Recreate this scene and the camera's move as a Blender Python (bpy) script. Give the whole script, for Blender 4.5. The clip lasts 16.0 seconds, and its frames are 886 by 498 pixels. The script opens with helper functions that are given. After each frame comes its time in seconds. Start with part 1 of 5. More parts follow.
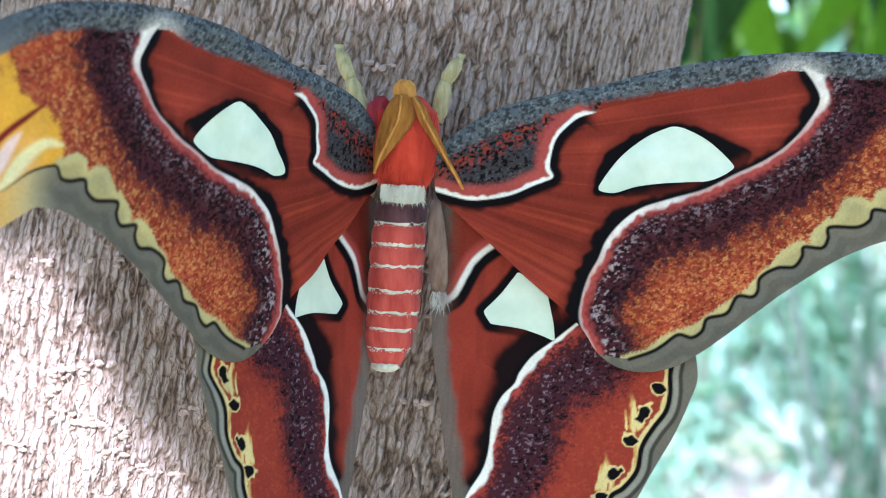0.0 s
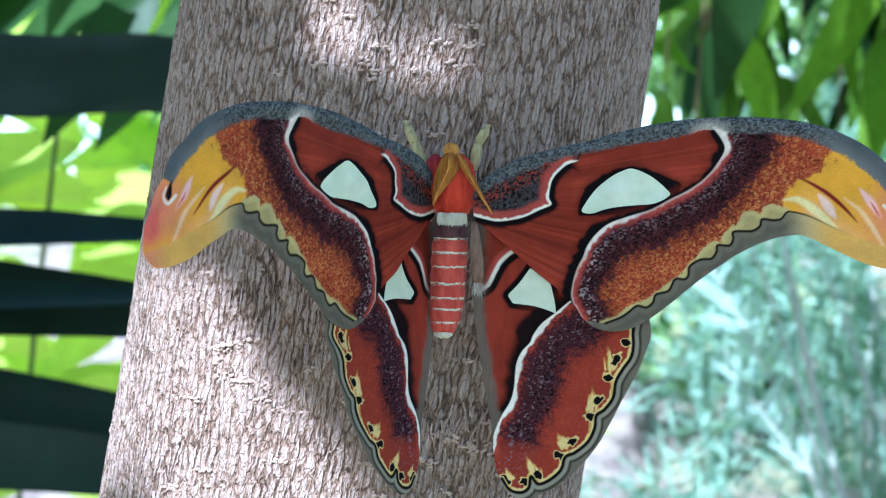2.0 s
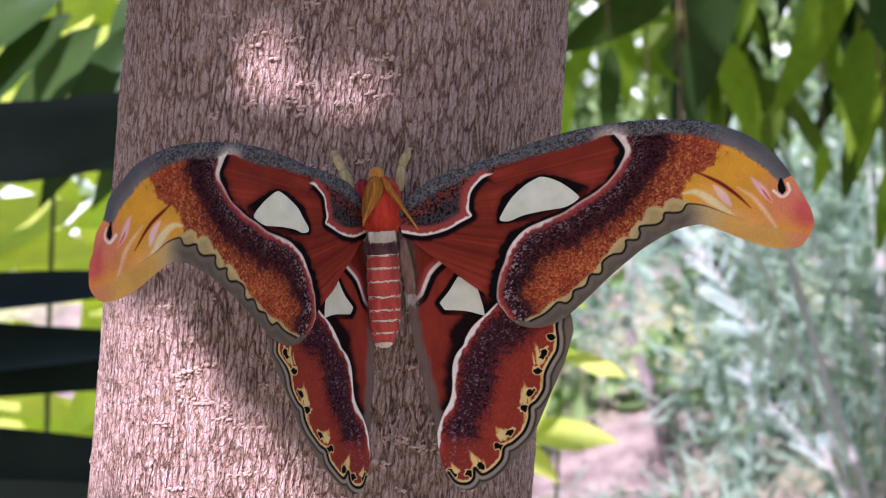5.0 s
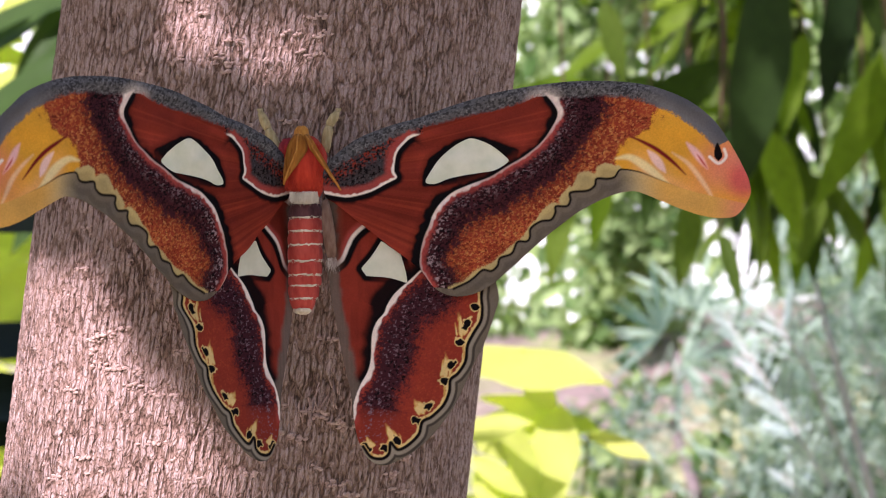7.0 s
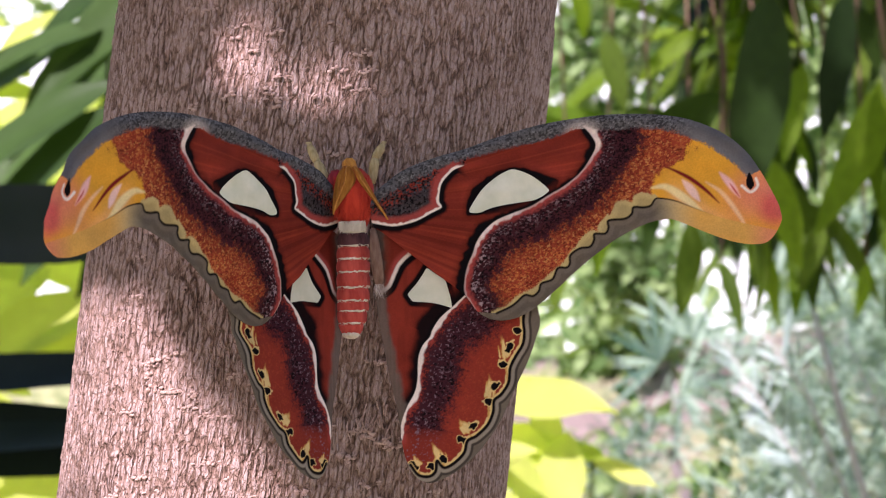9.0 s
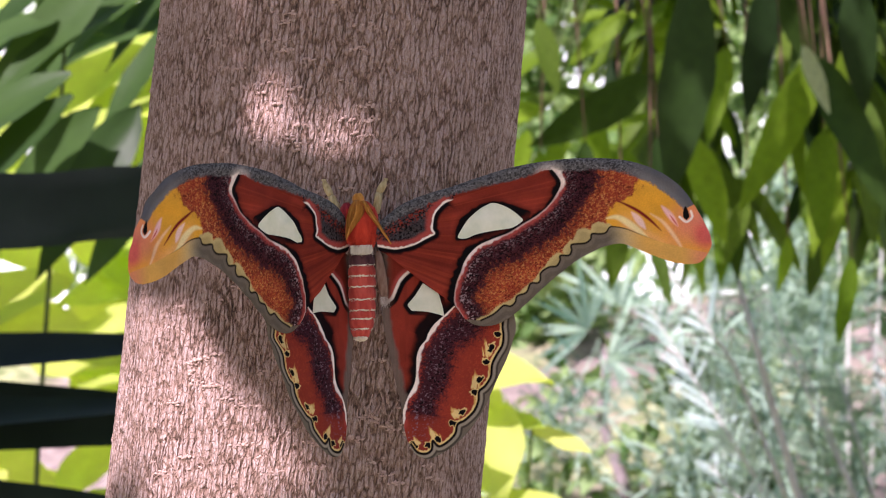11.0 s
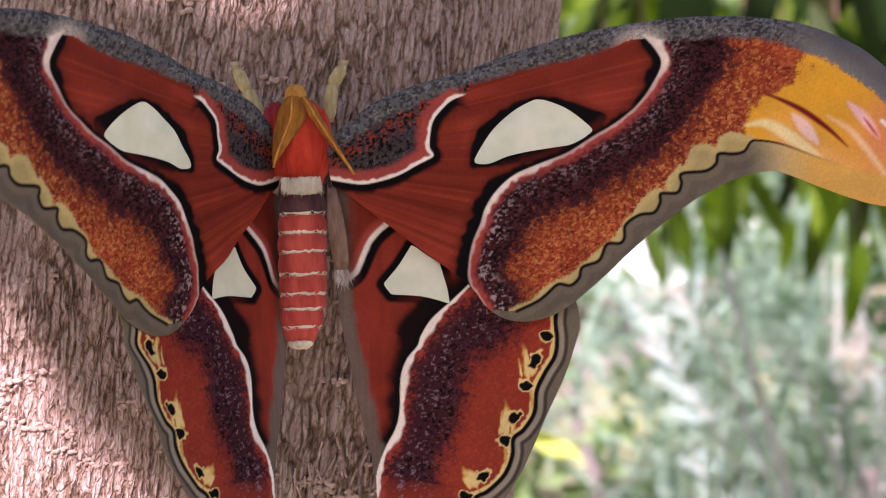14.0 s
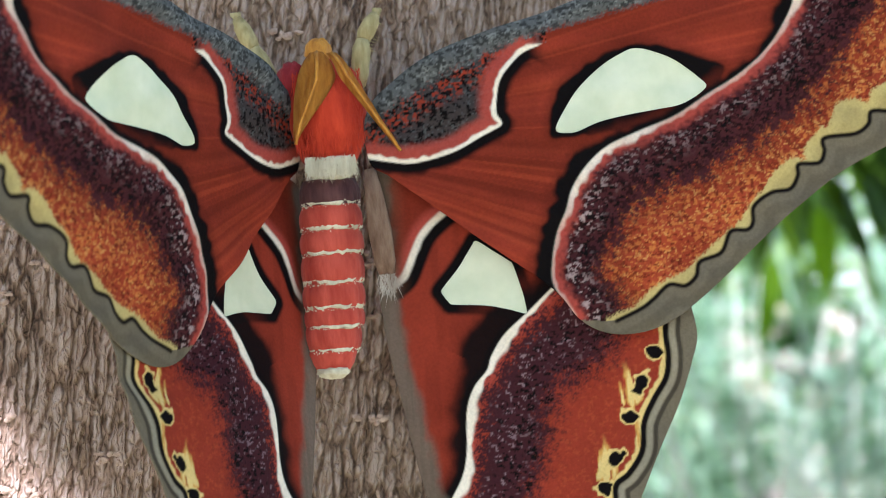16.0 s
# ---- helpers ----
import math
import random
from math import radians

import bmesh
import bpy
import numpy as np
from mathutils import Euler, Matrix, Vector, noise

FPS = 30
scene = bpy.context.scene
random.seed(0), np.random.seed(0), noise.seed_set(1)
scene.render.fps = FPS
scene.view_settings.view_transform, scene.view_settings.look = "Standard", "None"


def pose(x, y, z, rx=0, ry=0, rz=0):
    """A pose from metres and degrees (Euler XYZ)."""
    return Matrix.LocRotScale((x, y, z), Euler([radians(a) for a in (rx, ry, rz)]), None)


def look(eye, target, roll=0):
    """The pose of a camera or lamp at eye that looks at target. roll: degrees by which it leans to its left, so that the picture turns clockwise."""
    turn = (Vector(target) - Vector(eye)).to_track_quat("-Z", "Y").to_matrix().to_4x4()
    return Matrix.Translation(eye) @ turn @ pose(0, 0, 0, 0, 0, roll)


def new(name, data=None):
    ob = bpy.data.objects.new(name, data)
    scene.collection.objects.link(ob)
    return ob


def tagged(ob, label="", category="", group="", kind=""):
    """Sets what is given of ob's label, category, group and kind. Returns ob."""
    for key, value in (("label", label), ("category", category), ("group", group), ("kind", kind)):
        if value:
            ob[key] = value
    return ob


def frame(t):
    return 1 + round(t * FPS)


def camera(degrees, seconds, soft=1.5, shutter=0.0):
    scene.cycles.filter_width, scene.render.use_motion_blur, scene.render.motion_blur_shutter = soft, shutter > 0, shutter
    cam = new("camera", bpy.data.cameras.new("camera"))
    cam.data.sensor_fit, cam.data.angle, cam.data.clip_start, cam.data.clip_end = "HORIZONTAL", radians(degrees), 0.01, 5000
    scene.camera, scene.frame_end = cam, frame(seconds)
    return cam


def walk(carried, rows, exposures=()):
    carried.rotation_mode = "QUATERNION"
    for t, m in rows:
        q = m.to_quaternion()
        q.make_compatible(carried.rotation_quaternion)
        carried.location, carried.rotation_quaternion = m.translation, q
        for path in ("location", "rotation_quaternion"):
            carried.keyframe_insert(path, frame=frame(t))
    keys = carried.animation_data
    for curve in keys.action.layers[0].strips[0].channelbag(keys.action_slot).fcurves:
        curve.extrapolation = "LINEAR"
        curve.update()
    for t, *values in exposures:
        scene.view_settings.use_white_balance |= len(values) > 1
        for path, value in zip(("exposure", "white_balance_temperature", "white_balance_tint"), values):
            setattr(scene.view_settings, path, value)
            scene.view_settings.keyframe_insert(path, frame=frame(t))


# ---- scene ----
cam = camera(25.5, 16.0, soft=1.1)
PATH = [
    (0.0, pose(0.0050, -0.4046, 1.4045, 87.760, -2.763, -0.419)),
    (0.5, pose(-0.0014, -0.4383, 1.4098, 87.793, -2.593, -0.329)),
    (1.0, pose(0.0021, -0.4685, 1.4018, 88.168, -2.072, -0.276)),
    (1.5, pose(0.0016, -0.5325, 1.4018, 88.705, -1.543, -0.118)),
    (2.0, pose(-0.0024, -0.6091, 1.3979, 89.271, -1.100, 0.049)),
    (2.5, pose(0.0180, -0.6485, 1.3906, 89.655, -0.670, 0.032)),
    (3.0, pose(0.0321, -0.6624, 1.3903, 89.878, -0.324, -0.034)),
    (3.5, pose(0.0345, -0.6675, 1.3856, 89.982, -0.008, -0.124)),
    (4.0, pose(0.0231, -0.6643, 1.3835, 90.013, 0.632, -0.138)),
    (4.5, pose(0.0237, -0.6609, 1.3878, 90.077, 2.066, 0.061)),
    (5.0, pose(0.0251, -0.6600, 1.3918, 90.210, 3.748, 0.454)),
    (5.2, pose(0.0286, -0.6597, 1.3923, 90.268, 4.175, 0.698)),
    (7.5, pose(0.0697, -0.6148, 1.3352, 94.400, 1.265, 2.326)),
    (8.0, pose(0.0590, -0.6054, 1.3338, 94.992, 1.742, 2.330)),
    (8.2, pose(0.0597, -0.6054, 1.3340, 94.872, 1.997, 2.508)),
    (10.3, pose(0.0341, -0.7996, 1.3564, 93.512, 1.964, 0.340)),
    (10.5, pose(0.0350, -0.8065, 1.3538, 93.397, 2.114, 0.116)),
    (11.0, pose(0.0296, -0.8054, 1.3541, 93.162, 2.429, -0.133)),
    (11.5, pose(0.0329, -0.7899, 1.3535, 92.879, 2.639, 0.091)),
    (12.0, pose(0.0216, -0.7354, 1.3514, 92.532, 2.576, 0.470)),
    (12.5, pose(0.0059, -0.6518, 1.3590, 92.276, 2.519, 0.630)),
    (13.0, pose(0.0059, -0.5705, 1.3605, 92.179, 2.337, 0.305)),
    (13.5, pose(0.0165, -0.5033, 1.3585, 92.338, 2.255, -0.375)),
    (14.0, pose(0.0214, -0.4496, 1.3618, 92.772, 2.606, -1.187)),
    (14.5, pose(0.0133, -0.4068, 1.3553, 93.126, 2.834, -1.772)),
    (15.0, pose(0.0161, -0.3597, 1.3532, 93.136, 3.058, -1.399)),
    (15.5, pose(0.0045, -0.3418, 1.3614, 92.995, 3.508, -2.391)),
    (16.0, pose(-0.0104, -0.3474, 1.3627, 93.448, 4.388, -4.528)),
]
walk(cam, PATH, [
    (0.0, 2.42, 5050, -7), (1.0, 2.16, 4850, -10), (1.5, 2.02, 4800, -13), (2.4, 1.78, 5000, -8), (3.2, 1.46, 6050, 2), (3.6, 1.42, 6150, 12), (4.3, 1.44, 6250, 25), (5.2, 1.44, 6100, 29), (7.3, 1.42, 6650, 27),
    (8.2, 1.44, 6650, 27), (12.5, 1.48, 6600, 26), (14.5, 1.80, 6850, 31), (15.2, 2.02, 6700, 20), (15.8, 2.18, 6150, 2), (16.0, 2.20, 6050, -2)])
# the phone's wide-open tele lens is focused on the moth
focus_mark = new("focus_mark")
focus_mark.location = (0.0, -0.008, 1.39)
cam.data.dof.use_dof = True
cam.data.dof.focus_object = focus_mark
cam.data.dof.aperture_fstop = 26.0

# ---- world and sun ----
SUN_FROM = Vector((-0.33, -0.64, 0.68)).normalized()
world = bpy.data.worlds.new("sky")
scene.world = world
world.use_nodes = True
wn = world.node_tree.nodes
sky = wn.new("ShaderNodeTexSky")
sky.sky_type = "NISHITA"
sky.sun_disc = False
sky.sun_elevation = math.asin(SUN_FROM.z)
sky.sun_rotation = math.atan2(SUN_FROM.x, SUN_FROM.y)
wn["Background"].inputs["Strength"].default_value = 0.066
world.node_tree.links.new(sky.outputs[0], wn["Background"].inputs[0])
sun = new("sun", bpy.data.lights.new("sun", "SUN"))
sun.data.energy = 3.85
sun.data.angle = radians(0.55)
sun.data.color = (0.97, 0.885, 1.0)
sun.matrix_world = look(SUN_FROM * 30, (0, 0, 0))


# ---- helpers of this scene ----
rng = np.random.default_rng(7)


def lin(r, g, b):
    return tuple(((c / 255 + 0.055) / 1.055) ** 2.4 if c > 10 else c / 255 / 12.92 for c in (r, g, b))


def mesh_of(name, verts, faces, material=None, smooth=True):
    me = bpy.data.meshes.new(name)
    me.from_pydata([tuple(v) for v in verts], [], [tuple(f) for f in faces])
    if smooth:
        me.polygons.foreach_set("use_smooth", [True] * len(me.polygons))
    if material:
        me.materials.append(material)
    me.update()
    return me


def part_of(name, me, parent, label="", m=None):
    ob = new(name, me)
    ob.parent = parent
    if m is not None:
        ob.matrix_basis = m
    return tagged(ob, label)


def part(name, bm, material, parent, label="", m=None):
    me = bpy.data.meshes.new(name)
    bm.to_mesh(me)
    bm.free()
    me.polygons.foreach_set("use_smooth", [True] * len(me.polygons))
    me.materials.append(material)
    return part_of(name, me, parent, label, m)


def smooth_line(pts, per=8, closed=False):
    """Catmull-Rom curve through the points."""
    p = np.array(pts, float)
    n = len(p)
    if closed:
        q = np.vstack([p[-1], p, p[0], p[1]])
        count = n
    else:
        q = np.vstack([2 * p[0] - p[1], p, 2 * p[-1] - p[-2]])
        count = n - 1
    out = []
    for i in range(count):
        a, b, c, d = q[i], q[i + 1], q[i + 2], q[i + 3]
        for k in range(per):
            t = k / per
            out.append(0.5 * (2 * b + (c - a) * t + (2 * a - 5 * b + 4 * c - d) * t * t + (3 * b - a - 3 * c + d) * t ** 3))
    if not closed:
        out.append(p[-1])
    return np.array(out)


def nearest(P, line, closed=False):
    """Distance of each point from a polyline, the run along it, and the nearest place."""
    L = np.vstack([line, line[:1]]) if closed else line
    best = np.full(len(P), 1e9)
    run = np.zeros(len(P))
    spot = np.zeros((len(P), 2))
    s0 = 0.0
    for a, b in zip(L[:-1], L[1:]):
        ab = b - a
        ll = math.hypot(*ab)
        if ll < 1e-9:
            continue
        t = np.clip(((P - a) @ ab) / ll ** 2, 0, 1)
        q = a + t[:, None] * ab
        d = np.hypot(P[:, 0] - q[:, 0], P[:, 1] - q[:, 1])
        m = d < best
        best[m], run[m], spot[m] = d[m], s0 + t[m] * ll, q[m]
        s0 += ll
    return best, run, spot


def inside(P, poly):
    x, y = P[:, 0], P[:, 1]
    res = np.zeros(len(P), bool)
    for (x0, y0), (x1, y1) in zip(poly, np.roll(poly, -1, axis=0)):
        if y0 == y1:
            continue
        m = ((y0 > y) != (y1 > y)) & (x < (x1 - x0) * (y - y0) / (y1 - y0) + x0)
        res ^= m
    return res


def lattice(ix, iy, seed):
    h = (ix.astype(np.int64) * 374761393 + iy.astype(np.int64) * 668265263 + seed * 974634777) & 0x7FFFFFFF
    h = ((h ^ (h >> 13)) * 1274126177) & 0x7FFFFFFF
    h = h ^ (h >> 16)
    return (h & 0xFFFF) / 65535.0


def value_noise(x, y, seed=0):
    ix, iy = np.floor(x), np.floor(y)
    fx, fy = x - ix, y - iy
    fx, fy = fx * fx * (3 - 2 * fx), fy * fy * (3 - 2 * fy)
    a, b = lattice(ix, iy, seed), lattice(ix + 1, iy, seed)
    c, d = lattice(ix, iy + 1, seed), lattice(ix + 1, iy + 1, seed)
    return (a * (1 - fx) + b * fx) * (1 - fy) + (c * (1 - fx) + d * fx) * fy


def step(x, lo, hi):
    t = np.clip((x - lo) / (hi - lo), 0, 1)
    return t * t * (3 - 2 * t)


# ---- materials ----
class Nodes:
    """A small writer for node materials."""

    def __init__(self, name, rough=0.7, metal=0.0):
        self.mat = bpy.data.materials.new(name)
        self.mat.use_nodes = True
        self.tree = self.mat.node_tree
        self.bsdf = self.tree.nodes["Principled BSDF"]
        self.bsdf.inputs["Roughness"].default_value = rough
        self.bsdf.inputs["Metallic"].default_value = metal

    def add(self, kind, **values):
        n = self.tree.nodes.new(kind)
        for k, v in values.items():
            n.inputs[k.replace("_", " ")].default_value = v
        return n

    def link(self, a, b):
        self.tree.links.new(a, b)

    def coords(self, output="Object", scale=(1, 1, 1)):
        c = self.add("ShaderNodeTexCoord")
        m = self.add("ShaderNodeMapping")
        m.inputs["Scale"].default_value = scale
        self.link(c.outputs[output], m.inputs["Vector"])
        return m.outputs["Vector"]

    def noise(self, vec, scale, detail=4.0, rough=0.55):
        n = self.add("ShaderNodeTexNoise", Scale=scale, Detail=detail, Roughness=rough)
        if vec is not None:
            self.link(vec, n.inputs["Vector"])
        return n.outputs["Fac"]

    def ramp(self, fac, stops):
        r = self.add("ShaderNodeValToRGB")
        el = r.color_ramp.elements
        while len(el) < len(stops):
            el.new(0.5)
        for e, (p, c) in zip(el, stops):
            e.position, e.color = p, (*c, 1)
        self.link(fac, r.inputs["Fac"])
        return r.outputs["Color"]

    def mix(self, fac, a, b, blend="MIX"):
        m = self.tree.nodes.new("ShaderNodeMix")
        m.data_type, m.blend_type = "RGBA", blend
        for sock, v in ((m.inputs["Factor"], fac), (m.inputs["A"], a), (m.inputs["B"], b)):
            if isinstance(v, (int, float)):
                sock.default_value = v
            elif isinstance(v, tuple):
                sock.default_value = (*v, 1)
            else:
                self.link(v, sock)
        return m.outputs["Result"]

    def bump(self, height, strength, distance):
        b = self.add("ShaderNodeBump", Strength=strength, Distance=distance)
        self.link(height, b.inputs["Height"])
        self.link(b.outputs["Normal"], self.bsdf.inputs["Normal"])

    def color(self, sock):
        self.link(sock, self.bsdf.inputs["Base Color"])


def attribute(n, name):
    a = n.tree.nodes.new("ShaderNodeAttribute")
    a.attribute_name = name
    return a


def wing_material():
    n = Nodes("wing_scales", 0.82)
    c = attribute(n, "pigment").outputs["Color"]
    v = n.coords("Object")
    fine = n.noise(v, 1900, 2)
    broad = n.noise(v, 120, 3)
    c = n.mix(0.55, c, n.ramp(fine, [(0.3, (0.84, 0.84, 0.84)), (0.7, (1.16, 1.15, 1.14))]), "MULTIPLY")
    c = n.mix(0.5, c, n.ramp(broad, [(0.3, (0.8, 0.8, 0.82)), (0.7, (1.15, 1.14, 1.12))]), "MULTIPLY")
    n.color(c)
    n.bump(fine, 0.35, 0.0003)
    n.bsdf.inputs["Specular IOR Level"].default_value = 0.06
    return n.mat


def pane_material():
    n = Nodes("wing_membrane", 0.35)
    v = n.coords("Object", (1, 1, 1))
    c = n.ramp(n.noise(v, 160, 4), [(0.3, (0.70, 0.74, 0.54)), (0.7, (0.86, 0.87, 0.68))])
    n.color(c)
    n.bump(n.noise(v, 300, 3), 0.15, 0.0005)
    t = n.add("ShaderNodeBsdfTranslucent")
    n.link(c, t.inputs["Color"])
    m = n.add("ShaderNodeMixShader", Fac=0.35)
    n.link(n.bsdf.outputs[0], m.inputs[1])
    n.link(t.outputs[0], m.inputs[2])
    n.link(m.outputs[0], n.tree.nodes["Material Output"].inputs["Surface"])
    return n.mat


def fur_material(name, a, b, scale=500, rough=0.9):
    n = Nodes(name, rough)
    v = n.coords("Object", (1, 1, 0.25))
    f = n.noise(v, scale, 4)
    n.color(n.ramp(f, [(0.28, a), (0.72, b)]))
    n.bump(f, 0.6, 0.0012)
    n.bsdf.inputs["Sheen Weight"].default_value = 0.05
    n.bsdf.inputs["Specular IOR Level"].default_value = 0.2
    return n.mat


def bark_material():
    n = Nodes("bark", 0.85)
    v = n.coords("UV", (1, 1, 1))
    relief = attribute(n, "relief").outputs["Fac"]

    def furrows(aspect, scale, width, warp):
        t = n.add("ShaderNodeTexNoise", Scale=scale, Detail=2.0, Roughness=0.5, Distortion=warp)
        n.link(n.coords("UV", (1, aspect, 1)), t.inputs["Vector"])
        off = n.tree.nodes.new("ShaderNodeMath")
        off.operation = "SUBTRACT"
        off.inputs[1].default_value = 0.5
        n.link(t.outputs["Fac"], off.inputs[0])
        mag = n.tree.nodes.new("ShaderNodeMath")
        mag.operation = "ABSOLUTE"
        n.link(off.outputs[0], mag.inputs[0])
        r = n.add("ShaderNodeMapRange", From_Min=0.0, From_Max=width, To_Min=0.0, To_Max=1.0)
        n.link(mag.outputs[0], r.inputs["Value"])
        return r.outputs["Result"]

    def math(op, a, b):
        m = n.tree.nodes.new("ShaderNodeMath")
        m.operation = op
        for sock, x in zip(m.inputs, (a, b)):
            if isinstance(x, float):
                sock.default_value = x
            else:
                n.link(x, sock)
        return m.outputs[0]

    def plates(scale, aspect, lo, hi, warp):
        """Long upright plates parted by narrow dark cracks."""
        base = n.coords("UV", (1, aspect, 1))
        wob = n.add("ShaderNodeTexNoise", Scale=scale * 0.55, Detail=2.0, Roughness=0.6)
        n.link(n.coords("UV", (1, aspect * 1.8, 1)), wob.inputs["Vector"])
        off = n.tree.nodes.new("ShaderNodeVectorMath")
        off.operation = "MULTIPLY_ADD"
        off.inputs[1].default_value = (warp, warp, 0)
        n.link(wob.outputs["Color"], off.inputs[0])
        n.link(base, off.inputs[2])
        vor = n.tree.nodes.new("ShaderNodeTexVoronoi")
        vor.voronoi_dimensions = "2D"
        vor.feature = "DISTANCE_TO_EDGE"
        vor.inputs["Scale"].default_value = scale
        n.link(off.outputs[0], vor.inputs["Vector"])
        r = n.add("ShaderNodeMapRange", From_Min=lo, From_Max=hi, To_Min=0.0, To_Max=1.0)
        r.interpolation_type = "SMOOTHSTEP"
        n.link(vor.outputs["Distance"], r.inputs["Value"])
        return r.outputs["Result"]

    patch = n.noise(v, 28, 4)
    deep = plates(400, 0.20, 0.03, 0.24, 0.0042)
    small = plates(760, 0.34, 0.0, 0.26, 0.0026)
    thin = furrows(0.30, 900, 0.09, 0.6)
    grain = n.noise(n.coords("UV", (1, 0.45, 1)), 1700, 3, 0.6)
    open_ = n.add("ShaderNodeMapRange", From_Min=0.36, From_Max=0.62, To_Min=0.55, To_Max=1.0)
    n.link(n.noise(n.coords("UV", (1, 0.5, 1)), 75, 3), open_.inputs["Value"])
    cracks = math("MULTIPLY", math("SUBTRACT", 1.0, deep), open_.outputs["Result"])
    height = math("SUBTRACT", math("ADD", math("MULTIPLY", small, 0.24), 0.46), math("MULTIPLY", cracks, 0.52))
    height = math("ADD", height, math("MULTIPLY", thin, 0.10))
    height = math("ADD", height, math("MULTIPLY", grain, 0.20))
    # crack and furrow shade is put into the colour; crests run paler
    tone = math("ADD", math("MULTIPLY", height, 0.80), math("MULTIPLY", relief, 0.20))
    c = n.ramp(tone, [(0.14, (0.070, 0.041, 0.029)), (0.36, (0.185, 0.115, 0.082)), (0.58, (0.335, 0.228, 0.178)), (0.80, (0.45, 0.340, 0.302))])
    c = n.mix(0.75, c, n.ramp(patch, [(0.3, (0.82, 0.78, 0.74)), (0.7, (1.18, 1.17, 1.17))]), "MULTIPLY")
    n.color(c)
    n.bump(height, 0.9, 0.0021)
    n.bsdf.inputs["Specular IOR Level"].default_value = 0.3
    return n.mat


def leaf_material(name, dark, light, rough=0.45, through_=0.3, scale=14):
    n = Nodes(name, rough)
    info = n.tree.nodes.new("ShaderNodeObjectInfo")
    geo = n.tree.nodes.new("ShaderNodeNewGeometry")
    add = n.tree.nodes.new("ShaderNodeMath")
    add.operation = "ADD"
    n.link(info.outputs["Random"], add.inputs[0])
    n.link(geo.outputs["Random Per Island"], add.inputs[1])
    fr = n.tree.nodes.new("ShaderNodeMath")
    fr.operation = "FRACT"
    n.link(add.outputs[0], fr.inputs[0])
    v = n.coords("Object")
    c = n.ramp(fr.outputs[0], [(0.0, dark), (1.0, light)])
    c = n.mix(0.5, c, n.ramp(n.noise(v, scale, 4), [(0.3, (0.7, 0.7, 0.7)), (0.7, (1.3, 1.3, 1.3))]), "MULTIPLY")
    n.color(c)
    n.bump(n.noise(v, scale * 6, 2), 0.1, 0.004)
    n.bsdf.inputs["Specular IOR Level"].default_value = 0.14
    t = n.add("ShaderNodeBsdfTranslucent")
    tc = n.mix(1.0, c, (1.5, 1.7, 0.5), "MULTIPLY")
    n.link(tc, t.inputs["Color"])
    m = n.add("ShaderNodeMixShader", Fac=through_)
    n.link(n.bsdf.outputs[0], m.inputs[1])
    n.link(t.outputs[0], m.inputs[2])
    n.link(m.outputs[0], n.tree.nodes["Material Output"].inputs["Surface"])
    return n.mat


def ground_material():
    n = Nodes("leaf_litter_and_grass", 0.95)
    v = n.coords("Object")
    a = n.ramp(n.noise(v, 9, 5), [(0.3, (0.15, 0.105, 0.093)), (0.7, (0.38, 0.315, 0.265))])
    b = n.ramp(n.noise(v, 12, 4), [(0.3, (0.12, 0.17, 0.05)), (0.7, (0.44, 0.46, 0.22))])
    k = n.ramp(n.noise(v, 0.55, 3), [(0.46, (0, 0, 0)), (0.62, (1, 1, 1))])
    n.color(n.mix(k, a, b))
    n.bump(n.noise(v, 20, 5), 0.6, 0.05)
    return n.mat


WING = wing_material()
PANE = pane_material()
BARK = bark_material()


# ---- ground: it rises to a low bank behind the shrubs ----
BANK = 1.65


def ground_height(y):
    return float(BANK * step(np.float64(y), 5.5, 13.0))


def make_ground():
    n = 24
    xs = np.concatenate([-np.geomspace(900, 16, n), np.arange(-15.5, 15.6, 0.5), np.geomspace(16, 900, n)])
    X, Y = np.meshgrid(xs, xs)
    Z = 0.12 * (value_noise(X * 0.25 + 50, Y * 0.25 + 50, 3) - 0.5) * np.clip(np.hypot(X, Y) / 4, 0, 1)
    Z = Z + BANK * step(Y, 5.5, 13.0) + 0.25 * step(Y, 5.5, 9) * (value_noise(X * 0.8 + 70, Y * 0.8 + 70, 4) - 0.5)
    m = len(xs)
    faces = [(j * m + i, j * m + i + 1, (j + 1) * m + i + 1, (j + 1) * m + i) for j in range(m - 1) for i in range(m - 1)]
    ob = new("ground", mesh_of("ground", np.stack([X, Y, Z], -1).reshape(-1, 3), faces, ground_material()))
    tagged(ob, "garden ground of pinkish leaf litter with grassy patches", "ground", kind="structure")


make_ground()

# ---- the tree trunk ----
TRUNK_X, TRUNK_Y, LEAN, TRUNK_R = -0.0244, 0.0985, 0.1449, 0.0855


def trunk_point(ang, z, dr=0.0):
    """A place on the bark; ang 0 faces the camera, positive to its right."""
    flare = 1 + 0.55 * np.exp(-np.maximum(z, 0) / 0.25)
    r = TRUNK_R * flare + dr
    return np.stack([TRUNK_X + LEAN * (z - 1.4) + r * np.sin(ang), TRUNK_Y - r * np.cos(ang), z + 0 * ang], -1)


